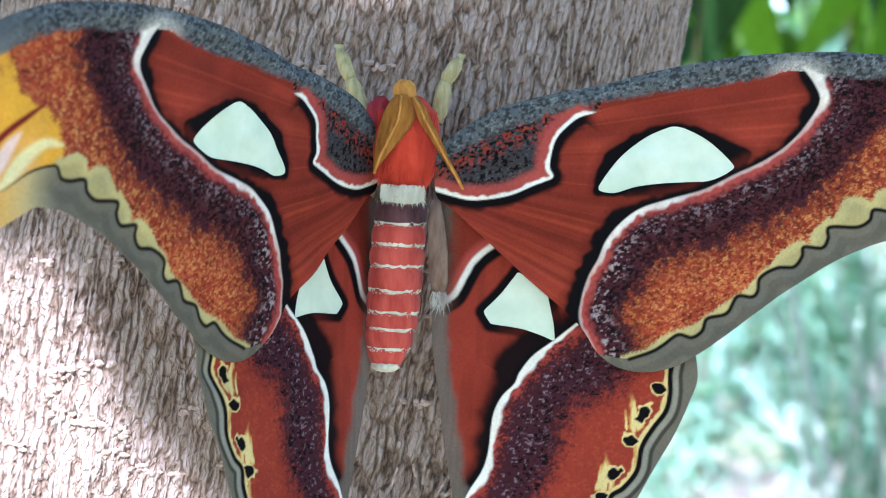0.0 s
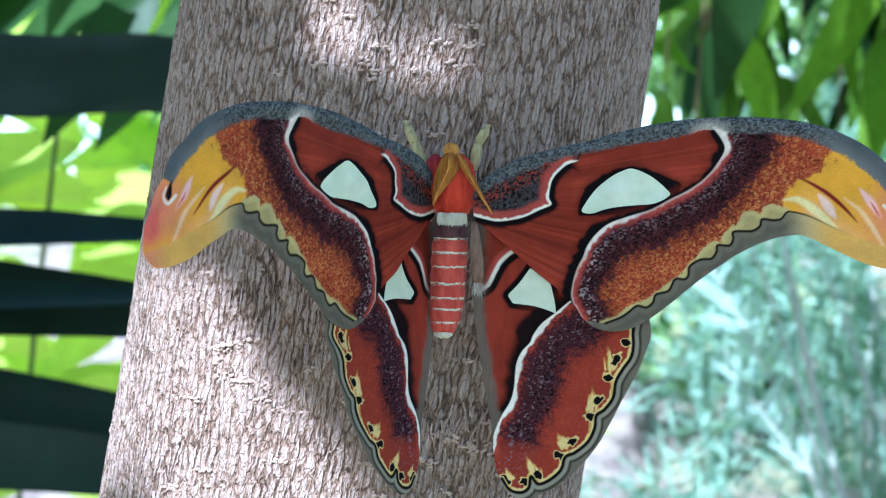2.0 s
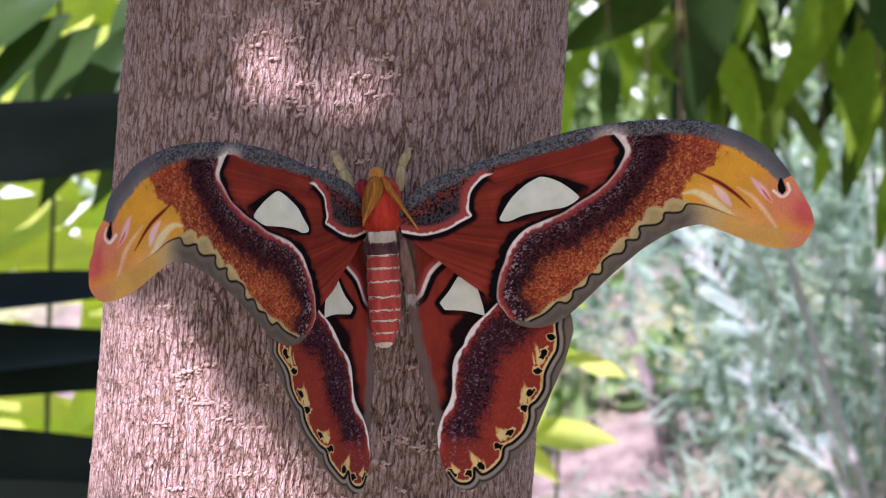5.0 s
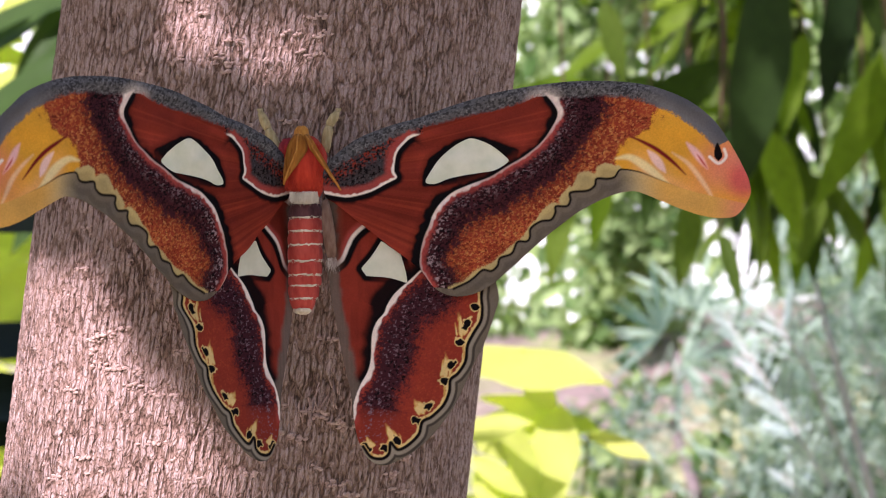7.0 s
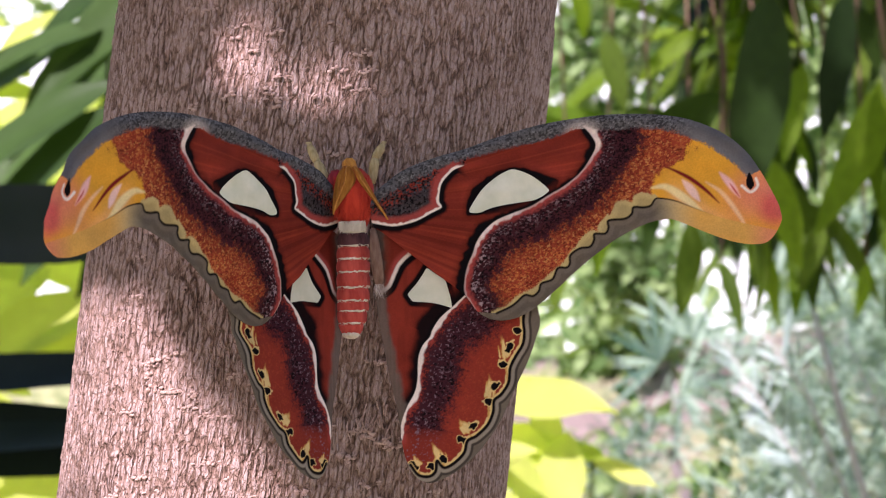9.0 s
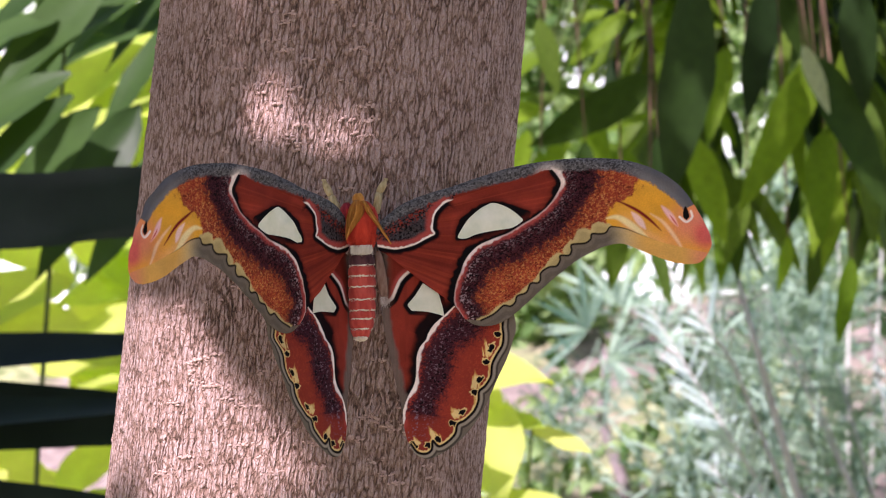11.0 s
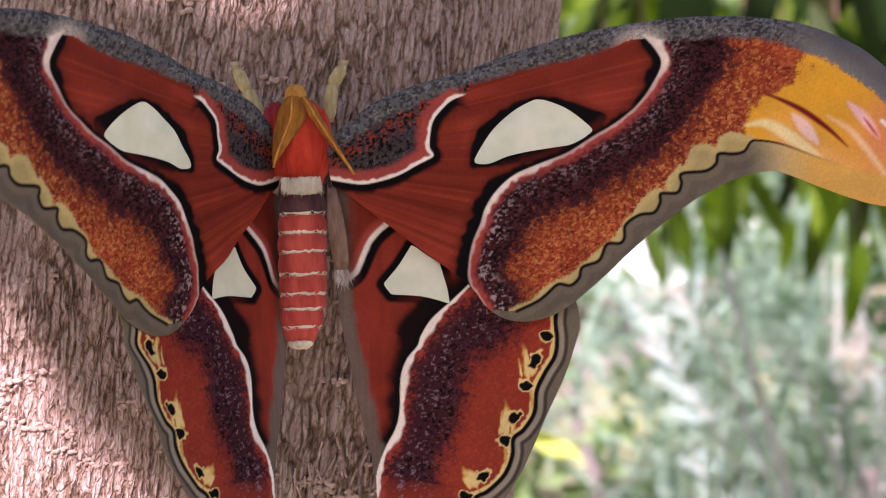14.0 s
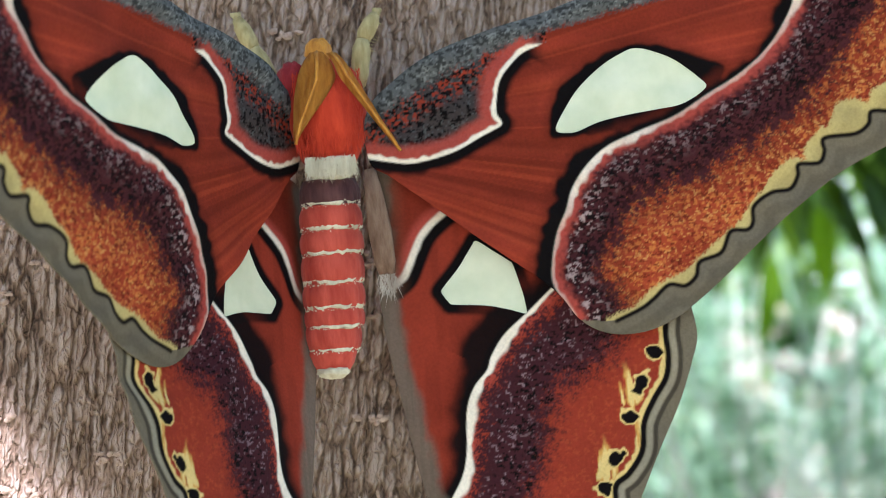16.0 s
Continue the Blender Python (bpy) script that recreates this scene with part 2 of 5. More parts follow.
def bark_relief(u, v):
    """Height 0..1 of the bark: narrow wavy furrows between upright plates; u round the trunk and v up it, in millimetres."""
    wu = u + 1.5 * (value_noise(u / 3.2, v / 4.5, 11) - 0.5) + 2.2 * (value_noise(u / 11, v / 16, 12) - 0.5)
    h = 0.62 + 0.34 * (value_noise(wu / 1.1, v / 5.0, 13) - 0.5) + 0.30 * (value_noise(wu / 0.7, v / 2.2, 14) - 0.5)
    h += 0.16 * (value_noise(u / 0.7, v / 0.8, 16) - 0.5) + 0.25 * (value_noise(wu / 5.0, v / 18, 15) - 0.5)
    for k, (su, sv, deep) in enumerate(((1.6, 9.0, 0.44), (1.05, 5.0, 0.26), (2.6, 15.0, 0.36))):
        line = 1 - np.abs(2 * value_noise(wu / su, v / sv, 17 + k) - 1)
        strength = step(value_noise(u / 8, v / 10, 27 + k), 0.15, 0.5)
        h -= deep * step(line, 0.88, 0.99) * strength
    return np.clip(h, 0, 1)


def make_trunk():
    fine_a = np.linspace(-1.5, 1.5, 640)
    back_a = np.linspace(1.5, 2 * math.pi - 1.5, 26)[1:-1]
    ang = np.concatenate([fine_a, back_a])
    zs = np.concatenate([np.linspace(-0.05, 1.2, 40)[:-1], np.linspace(1.2, 1.27, 25)[:-1], np.linspace(1.27, 1.55, 640), np.linspace(1.55, 1.62, 25)[1:], np.linspace(1.62, 3.6, 40)[1:]])
    A, Z = np.meshgrid(ang, zs)
    U, V = A * TRUNK_R * 1000, (Z - 1.4) * 1000
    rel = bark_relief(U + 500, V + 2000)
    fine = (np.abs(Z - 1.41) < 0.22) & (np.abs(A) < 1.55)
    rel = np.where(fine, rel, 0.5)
    dr = (rel - 0.6) * 0.0011 + 0.003 * (value_noise(A * 2 + 9, Z * 9, 5) - 0.5)
    P = trunk_point(A, Z, dr).reshape(-1, 3)
    m, k = len(ang), len(zs)
    idx = np.arange(m * k).reshape(k, m)
    right = np.roll(idx, -1, axis=1)
    faces = np.stack([idx[:-1], right[:-1], right[1:], idx[1:]], -1).reshape(-1, 4)
    me = bpy.data.meshes.new("bark")
    me.from_pydata(P.tolist(), [], faces.tolist())
    me.polygons.foreach_set("use_smooth", np.ones(len(faces), bool))
    uv = me.uv_layers.new(name="UVMap")
    UV = np.stack([A * TRUNK_R, Z], -1).reshape(-1, 2)
    uv.data.foreach_set("uv", UV[faces.reshape(-1)].ravel())
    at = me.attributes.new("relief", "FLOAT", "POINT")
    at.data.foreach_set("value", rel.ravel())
    me.materials.append(BARK)
    trunk = new("tree")
    tagged(trunk, "leaning tree with a grey-brown finely furrowed trunk", "tree")
    part_of("trunk", me, trunk)
    # corky pores: short level rows of little pale warts
    n = Nodes("cork_pore", 0.9)
    n.color(n.ramp(n.noise(n.coords("Object"), 900, 4), [(0.3, (0.30, 0.19, 0.145)), (0.7, (0.60, 0.44, 0.37))]))
    n.bump(n.noise(n.coords("Object"), 1200, 3), 0.6, 0.0008)
    verts, faces = [], []
    rows = [(rng.uniform(-1.3, 1.3), rng.uniform(1.27, 1.55)) for _ in range(330)]
    for a0, z0 in rows:
        for _ in range(rng.integers(3, 13)):
            a1 = a0 + rng.normal(0, 0.0022) / TRUNK_R
            z1 = z0 + rng.normal(0, 0.0006)
            w, h = rng.uniform(0.0005, 0.0012), rng.uniform(0.0004, 0.0008)
            o = len(verts)
            for j, rr in enumerate((1.0, 0.72)):
                for i in range(7):
                    t = 2 * math.pi * i / 7
                    k = rr * (1 + rng.uniform(-0.3, 0.3))
                    verts.append(trunk_point(np.array(a1 + w * math.cos(t) * k / TRUNK_R), np.array(z1 + h * math.sin(t) * k), (-0.0003, 0.00022)[j] + rng.uniform(-1, 1) * 0.00008))
            for i in range(7):
                faces.append((o + i, o + (i + 1) % 7, o + 7 + (i + 1) % 7, o + 7 + i))
            faces.append(tuple(o + 7 + i for i in range(7)))
    # a torn patch of pale upright fibres
    for _ in range(26):
        a1, z1, ln, lean = 0.45 + rng.normal(0, 0.07), 1.331 + rng.normal(0, 0.003), rng.uniform(0.002, 0.0055), rng.uniform(-0.5, 0.5)
        o = len(verts)
        for j in range(4):
            for w, lift in ((-1, 0.0), (0, 0.0009), (1, 0.0)):
                t = j / 3
                verts.append(trunk_point(np.array(a1 + (lean * ln * t + w * 0.00028 * math.sin(math.pi * (0.15 + 0.7 * t))) / TRUNK_R), np.array(z1 + ln * t), lift))
        for j in range(3):
            for k in range(2):
                a = o + j * 3 + k
                faces.append((a, a + 1, a + 4, a + 3))
    pores = part_of("corky_texture", mesh_of("corky_texture", verts, faces, n.mat), trunk, "pale corky pores of the bark")
    tagged(pores, kind="stuff")
    return trunk


TREE = make_trunk()


# ---- the atlas moth: wing plan of the side that lies flat, in millimetres from the middle of its back ----
FW_OUTLINE = [(6.8, 8.3), (12.2, 14.0), (20.1, 18.5), (29.8, 21.5), (39.5, 23.7), (49.1, 26.5), (58.7, 28.9), (68.3, 30.7), (77.8, 31.7), (87.2, 32.1), (96.6, 31.8), (106.0, 30.8), (115.3, 28.4), (124.6, 23.9), (132.0, 17.6), (136.6, 10.7), (140.8, 2.3), (142.7, -3.3), (142.5, -7.0), (138.5, -12.2), (133.9, -13.1), (128.3, -12.2), (122.8, -10.3), (115.3, -6.9), (108.8, -3.9), (105.1, -3.3), (98.5, -4.6), (89.1, -8.8), (77.8, -16.7), (70.2, -23.1), (63.5, -28.6), (57.8, -32.3), (52.0, -34.0), (46.3, -33.5), (41.8, -30.8), (37.6, -25.1), (27.9, -17.3), (22.0, -12.5), (16.2, -7.7), (10.3, -2.9), (6.8, -0.0)]
FW_POSTMEDIAN = [(79.3, 29.4), (82.3, 25.6), (83.5, 22.2), (81.2, 17.7), (77.8, 13.5), (73.0, 9.8), (67.3, 6.8), (61.6, 3.6), (54.9, 1.3), (49.1, -0.9), (45.3, -3.9), (42.4, -7.8), (41.0, -11.6), (39.1, -15.4), (37.9, -20.2), (37.8, -24.4), (40.7, -30.1)]
FW_ANTEMEDIAL = [(39.9, 18.4), (35.6, 17.1), (32.7, 14.6), (31.0, 12.3), (30.2, 9.5), (30.0, 6.6), (30.8, 4.7), (29.0, 3.7), (26.9, 2.8), (23.0, 0.9), (19.1, -0.2), (14.2, -0.8), (10.3, -0.2), (6.8, 0.6)]
FW_WINDOW = [(40.3, 3.1), (40.6, 2.3), (42.0, 2.0), (44.0, 2.1), (47.9, 3.5), (53.0, 4.4), (58.0, 4.9), (62.0, 5.3), (64.8, 6.4), (66.7, 7.7), (67.2, 8.5), (66.3, 9.6), (64.5, 11.3), (62.1, 13.2), (59.8, 14.5), (56.9, 15.7), (54.9, 16.0), (53.4, 15.6), (49.8, 13.9), (46.6, 11.5), (43.9, 8.8), (41.6, 5.5)]
FW_WINDOW_RIM = [(39.2, 1.9), (39.7, 5.9), (41.2, 9.5), (43.4, 11.7), (46.6, 13.9), (50.2, 15.6), (53.4, 16.5), (56.0, 16.7), (58.9, 16.2), (61.8, 15.2), (64.2, 14.4), (67.4, 12.9), (70.5, 11.4), (68.9, 7.9), (65.5, 5.6), (61.9, 3.9), (56.8, 2.3), (51.8, 1.9), (46.8, 1.5), (41.8, 1.4)]
FW_OLIVE = [(46.8, -31.0), (48.2, -30.1), (51.2, -29.5), (54.4, -26.8), (57.7, -24.6), (58.5, -24.7), (61.1, -23.4), (64.2, -20.7), (64.9, -20.7), (69.0, -17.1), (70.3, -16.7), (73.2, -13.0), (75.4, -10.7), (77.1, -8.3), (80.7, -5.7), (82.8, -6.0), (83.3, -3.9), (86.0, -0.7), (87.6, -0.6), (89.3, 3.0), (92.7, 3.8), (94.6, 3.0), (95.6, 5.0), (98.3, 5.9), (101.4, 5.2), (103.6, 3.8)]
FW_COSTAL = [(6.8, 5.8), (14.2, 10.1), (20.1, 13.2), (29.8, 16.9), (37.6, 19.4), (49.1, 21.7), (58.7, 23.5), (70.2, 25.7), (77.8, 28.1), (87.2, 26.9), (96.6, 26.6), (106.0, 25.4), (115.3, 22.1), (120.9, 18.8), (127.4, 13.6), (132.0, 8.3)]
FW_WAVY = [(48.2, -31.6), (52.6, -29.8), (54.9, -28.3), (57.8, -26.0), (60.6, -26.4), (62.6, -24.9), (63.5, -22.4), (67.3, -21.1), (69.2, -17.6), (72.1, -17.5), (73.2, -16.3), (73.6, -13.5), (76.8, -11.4), (80.1, -11.0), (81.6, -8.8), (81.9, -6.9), (85.4, -6.9), (86.5, -5.0), (86.7, -2.7), (92.0, -2.4), (94.4, -0.9), (95.1, 1.2), (98.5, 1.0), (100.8, 1.5), (102.3, 3.4), (104.1, 3.6), (108.8, 2.5), (115.3, -0.4), (122.8, -3.6), (129.2, -5.7)]
FW_STREAK = [(105.6, 14.1), (109.8, 12.0), (114.4, 9.2), (119.1, 5.2), (123.1, 0.9)]
FW_SPOT = [(133.3, 10.0), (132.0, 7.0), (133.1, 4.6), (134.6, 6.1)]
FW_SPOTV = [(130.7, 5.9), (133.3, 3.8), (135.7, 5.5), (135.3, 7.9)]
FW_YELLOW = [(118.1, 23.0), (113.5, 18.9), (108.8, 14.6), (104.1, 11.9), (101.9, 8.5), (100.0, 4.4)]
FW_CREAM1 = [(111.6, 9.0), (113.9, 6.2), (116.8, 2.0)]
FW_CREAM2 = [(123.7, 10.8), (126.8, 7.0), (129.8, 2.4)]
FW_CREAM3 = [(101.3, 7.2), (106.0, 7.2), (111.6, 3.4), (118.1, -2.3)]
FW_CREAM4 = [(119.1, 8.0), (124.3, 3.9), (129.2, -3.2), (132.0, -8.8)]
HW_OUTLINE = [(6.6, -1.9), (6.2, -14.4), (7.0, -29.9), (9.2, -43.4), (11.2, -55.0), (12.9, -62.7), (13.5, -68.4), (14.1, -73.3), (15.3, -79.0), (17.7, -83.8), (20.6, -86.3), (24.3, -87.0), (29.4, -85.1), (35.2, -81.6), (41.1, -76.1), (46.3, -69.5), (50.2, -62.2), (54.0, -54.5), (57.9, -46.9), (60.8, -39.6), (62.1, -34.4), (60.4, -26.8), (56.0, -18.2), (47.3, -8.7), (27.8, -1.0), (16.1, 1.4)]
HW_POSTMEDIAN = [(40.5, -22.1), (36.6, -25.4), (32.7, -28.8), (28.2, -32.5), (25.7, -36.0), (24.7, -38.5), (22.2, -41.4), (20.6, -45.6), (20.0, -52.9), (18.8, -57.2), (16.1, -61.9), (14.1, -66.9), (13.7, -72.3)]
HW_ANTEMEDIAL = [(21.0, -8.7), (18.0, -10.6), (14.9, -13.5), (12.9, -17.3), (11.2, -20.6), (9.2, -22.2)]
HW_WINDOW = [(24.5, -15.4), (27.3, -17.4), (30.2, -19.5), (30.7, -20.2), (31.4, -22.8), (32.1, -25.6), (32.5, -28.6), (32.2, -29.0), (29.3, -28.0), (25.3, -27.0), (19.6, -26.4), (18.9, -26.1), (17.6, -24.2), (17.7, -23.5), (20.8, -20.0), (23.4, -16.4)]
HW_BLACKEDGE = [(16.9, -80.9), (19.4, -84.2), (23.0, -84.9), (25.3, -83.3), (25.9, -79.8), (28.2, -82.1), (31.7, -80.7), (35.2, -77.4), (36.4, -73.5), (39.5, -71.9), (43.4, -68.4), (45.3, -64.2), (45.7, -60.4), (48.2, -58.4), (50.8, -54.6), (51.5, -49.8), (53.5, -45.9), (56.0, -42.1), (56.7, -38.3), (56.5, -34.5), (56.9, -30.6), (56.1, -26.8)]
HW_FLAMES = [(24.7, -74.7, 27.0, -79.2), (34.1, -66.8, 36.4, -70.2), (44.3, -52.6, 44.0, -58.4), (49.0, -40.0, 49.6, -45.4), (18.2, -77.8, 19.0, -81.0)]
HW_SPOTS = [(18.1, -81.5), (24.3, -81.4), (28.2, -79.4), (34.5, -73.0), (38.2, -68.5), (43.6, -60.8), (46.1, -55.6), (49.4, -48.5), (51.5, -42.7), (54.6, -37.3)]

BLACK, WHITE, PINK = lin(15, 11, 13), lin(236, 222, 208), lin(168, 72, 64)
RED, RUST, PURPLE = lin(138, 52, 38), lin(152, 64, 42), lin(60, 29, 35)
ORANGE, OLIVE, MARGIN = lin(186, 108, 58), lin(176, 156, 104), lin(108, 98, 84)
SLATE, YELLOW, CREAM, ROSE = lin(89, 89, 91), lin(222, 158, 50), lin(232, 208, 148), lin(218, 124, 102)


class Paint:
    """Pigment laid layer by layer on the points of a wing."""

    def __init__(self, P):
        self.P = P
        self.c = np.zeros((len(P), 3))
        self.grain = np.random.default_rng(3).random(len(P))
        self.soft = value_noise(P[:, 0] / 1.6, P[:, 1] / 1.6, 31)
        self.big = value_noise(P[:, 0] / 7, P[:, 1] / 7, 32)
        self.worm = 0.65 * value_noise(P[:, 0] / 0.75, P[:, 1] / 0.6, 33) + 0.35 * value_noise(P[:, 0] / 0.42, P[:, 1] / 0.42, 34)

    def lay(self, colour, mask):
        m = np.clip(mask, 0, 1)[:, None]
        self.c = self.c * (1 - m) + np.array(colour) * m

    def line(self, pts, colour, half, feather=0.35, offset=0.0, taper=0.0):
        d, s, _ = nearest(self.P, smooth_line(pts))
        h = half
        if taper:
            total = s.max() + 1e-6
            h = half * (1 - taper * np.abs(2 * s / total - 1) ** 2)
        self.lay(colour, step(-d, -h - feather, -h + feather))

    def speckle(self, colour, mask, share, seed=0):
        g = np.random.default_rng(seed + 40).random(len(self.P))
        x, y = self.P[:, 0], self.P[:, 1]
        warp = 0.5 * value_noise(x / 1.3, y / 1.3, 90 + seed)
        worm = value_noise(x / 0.62 + warp, y / 0.46 - warp, 70 + seed)
        g = 0.28 * g + 0.72 * (0.5 + 1.1 * (worm - 0.5))
        self.lay(colour, mask * step(-g, -share - 0.08, -share + 0.08))


def cx_seed(v):
    """A shift of the noise for each tongue of scales."""
    return 3.7 * v


def closed(line, *corners):
    return np.vstack([line, np.array(corners, float)])


def paint_forewing(P):
    p = Paint(P)
    x, y = P[:, 0], P[:, 1]
    pm, am, cost = smooth_line(FW_POSTMEDIAN), smooth_line(FW_ANTEMEDIAL), smooth_line(FW_COSTAL)
    wavy = smooth_line(FW_WAVY, 6)
    d_pm, s_pm, _ = nearest(P, pm)
    outer = inside(P, closed(pm, (45, -60), (200, -60), (200, 60), (79.3, 60)))
    d_am, s_am, _ = nearest(P, am)
    base = inside(P, closed(am, (-10, 0.5), (-10, 60), (39.9, 60)))
    d_c, s_c, _ = nearest(P, cost)
    above = inside(P, closed(cost, (140, 12), (160, 60), (-10, 60), (-10, 8)))
    d_w, s_w, _ = nearest(P, wavy)
    margin = inside(P, closed(wavy, (141, -9), (150, -60), (30, -60), (42, -31)))
    d_win, _, _ = nearest(P, smooth_line(FW_WINDOW, 6, True), True)
    sg = np.where(outer, d_pm, -d_pm)
    # rust-red middle field
    p.lay(RED, np.ones(len(P)))
    p.lay(tuple(0.72 * c for c in RED), 0.6 * step(p.big, 0.45, 0.8))
    ray = np.arctan2(y - 6, x + 12) * 60
    p.lay(RUST, 0.45 * step(value_noise(ray, x / 22, 5), 0.45, 0.95))
    p.lay(tuple(0.55 * c for c in RED), 0.75 * step(value_noise(ray * 0.45 + 9, x / 30, 15), 0.42, 0.9))
    p.lay(tuple(0.5 * c for c in RED), 0.55 * step(-np.hypot((x - 34) / 16, (y + 4) / 12), -1.1, -0.3))
    p.lay(tuple(1.25 * c for c in RUST), 0.35 * step(value_noise(ray * 1.6 + 3, x / 40, 16), 0.6, 0.95))
    # basal field: black and red hairs
    p.lay(tuple(0.38 * c for c in SLATE), base * 0.95)
    p.speckle(RED, base * step(-d_c, -5.0, -2.5), 0.48, 1)
    p.speckle(BLACK, base * 1.0, 0.40, 2)
    p.speckle(SLATE, base * 0.7, 0.22, 12)
    tail_off = step(s_am, 0.2, 4.0)
    p.lay(PINK, base * step(-d_am, -3.4 - 0.8 * p.soft, -1.9) * 0.85 * tail_off)
    # the black edge outside the inner line, then its white scales
    p.lay(BLACK, (~base) * step(-d_am + 2.4 * (1 - tail_off), -2.7 + 1.2 * (p.soft - 0.5), -1.4) * (~outer) * tail_off)
    ragged = value_noise(x / 1.1, y / 1.1, 61)
    p.lay(WHITE, step(-d_am - 0.9 * (1 - tail_off), -0.6 - 0.7 * ragged, -0.15 - 0.6 * ragged) * step(np.where(base, d_am, -d_am), -0.25, 0.05))
    # black round the clear window
    rim = smooth_line(FW_WINDOW_RIM, 6, True)
    d_rim, _, _ = nearest(P, rim, True)
    s_rim = np.where(inside(P, rim), d_rim, -d_rim)
    p.lay(tuple(0.4 * c for c in RED), 0.6 * step(s_rim, -2.2, 0.0) * (~outer))
    p.lay(BLACK, step(s_rim + 0.5 * (p.soft - 0.5), -0.45, 0.35))
    p.lay(BLACK, step(-d_win, -0.9, -0.4))
    corner = np.hypot((x - 45.0) / 3.4, (y + 4.0) / 4.2)
    p.lay(BLACK, (~outer) * step(-corner - 0.5 * (p.soft - 0.5), -1.05, -0.55) * 0.92)
    # black edge inside the outer line, widest at the front and behind
    wid = 1.1 + 1.5 * step(-np.abs(s_pm - 9), -11, 0) + 1.5 * step(s_pm, 46, 58) + 1.2 * (p.soft - 0.5)
    p.lay(tuple(0.45 * c for c in RED), 0.6 * (~outer) * step(-d_pm, -wid - 2.6, -wid))
    p.lay(BLACK, (~outer) * step(-d_pm, -wid - 0.7, -wid + 0.5))
    # outer bands: fine rust and orange scales, plum nearer the line
    purple_w = 11.8 + 4.0 * step(y, 12, 24) - 2.5 * step(-y, 8, 24)
    p.lay(RUST, outer * 1.0)
    p.lay(tuple(0.75 * c for c in RED), outer * 0.5 * step(p.big, 0.4, 0.8))
    warm = outer * (0.55 + 0.45 * step(-sg, -26, -14))
    p.speckle(ORANGE, warm, 0.40, 3)
    p.speckle(lin(200, 140, 82), warm, 0.24, 13)
    p.speckle(tuple(0.5 * c for c in RED), outer * 0.9, 0.30, 4)
    edge = sg + 3.0 * (p.soft - 0.5) + 5.0 * (p.worm - 0.5) + 2.5 * (p.grain - 0.5)
    p.lay(tuple(0.5 * c for c in RUST), outer * 0.55 * step(-edge, -purple_w - 6.5, -purple_w))
    p.lay(PURPLE, outer * step(-edge, -purple_w - 1.4, -purple_w + 1.6) * 0.96)
    p.speckle(tuple(0.45 * c for c in PURPLE), outer * step(-sg, -purple_w, -purple_w + 3), 0.42, 14)
    p.speckle(lin(158, 136, 138), outer * step(sg, 1.8, 3.0) * step(-sg, -8.0, -3.4) * (0.45 + 0.55 * step(-y, 2, 14)), 0.33, 5)
    p.speckle(BLACK, outer * step(sg, 2.6, 4.0) * step(-sg, -purple_w, -purple_w + 4), 0.33, 6)
    p.lay(PINK, 0.9 * outer * step(-sg + 1.6 * (p.worm - 0.5), -3.0, -0.9))
    # apex
    ye = smooth_line(FW_YELLOW)
    apex = inside(P, closed(ye, (104, -10), (160, -40), (160, 40), (119, 40)))
    d_y, _, _ = nearest(P, ye)
    sy = np.where(apex, d_y, -d_y) + 3.5 * (p.soft - 0.5) + 1.5 * (p.grain - 0.5)
    p.lay(YELLOW, outer * step(sy, -0.6, 1.2))
    p.lay(CREAM, outer * apex * 0.75 * step(-y - 0.45 * (x - 105), 2, 10) * step(x, 103, 109))
    tip = np.hypot(x - 141, y + 2)
    p.lay(lin(226, 168, 112), apex * 0.85 * step(-y - 0.75 * (x - 120), -6 + 2 * p.soft, 6) * step(x, 104, 112))
    p.lay(ROSE, apex * step(-tip, -22, -7) * (0.3 + 0.6 * step(y, -8, 4)))
    p.lay(lin(208, 84, 88), apex * step(-tip, -8, -2) * 0.8)
    p.lay(YELLOW, apex * step(-np.hypot(x - 132, (y + 12) * 1.6), -13, -5) * 0.6)
    for line, col, half in ((FW_CREAM1, lin(240, 198, 182), 1.3), (FW_CREAM2, lin(240, 184, 176), 1.1), (FW_CREAM3, CREAM, 1.3), (FW_CREAM4, lin(232, 186, 140), 0.7)):
        p.line(line, col, half, 0.6, taper=0.85)
    p.line(FW_STREAK, lin(118, 30, 30), 0.62, 0.3, taper=0.8)
    p.line(FW_CREAM2[1:] , lin(190, 70, 60), 0.3, 0.3, taper=0.9)
    # white outer line
    pale = np.maximum(step(-s_pm, -16, -6), step(s_pm, 38, 47) * step(-s_pm, -70, -60))
    thick = 0.25 + 0.6 * ragged + pale * (0.35 + 0.7 * ragged) + 1.8 * step(-s_pm, -12, -2)
    p.lay(WHITE, step(sg, -0.3, 0.1) * step(-d_pm, -thick - 0.25, -0.5 * thick) * (0.45 + 0.5 * pale) * (0.75 + 0.25 * p.soft))
    # slate front edge
    smooth_tip = step(x, 108, 120)
    slate = above * step(d_c + 0.9 * (p.grain - 0.5) + 0.9 * (p.soft - 0.5), -0.2, 1.2)
    p.lay(SLATE, slate)
    p.speckle(tuple(0.36 * c for c in SLATE), slate * (1 - smooth_tip), 0.45, 7)
    p.speckle(tuple(1.8 * c for c in SLATE), slate * (1 - smooth_tip), 0.25, 8)
    p.lay(tuple(1.45 * c for c in SLATE), slate * smooth_tip * step(-d_c, -4.5, -1.0))
    p.lay(WHITE, above * 0.6 * step(-np.hypot((x - 79) / 1.8, y - 28.0), -4.5, -0.5) * (0.4 + 0.6 * p.grain))
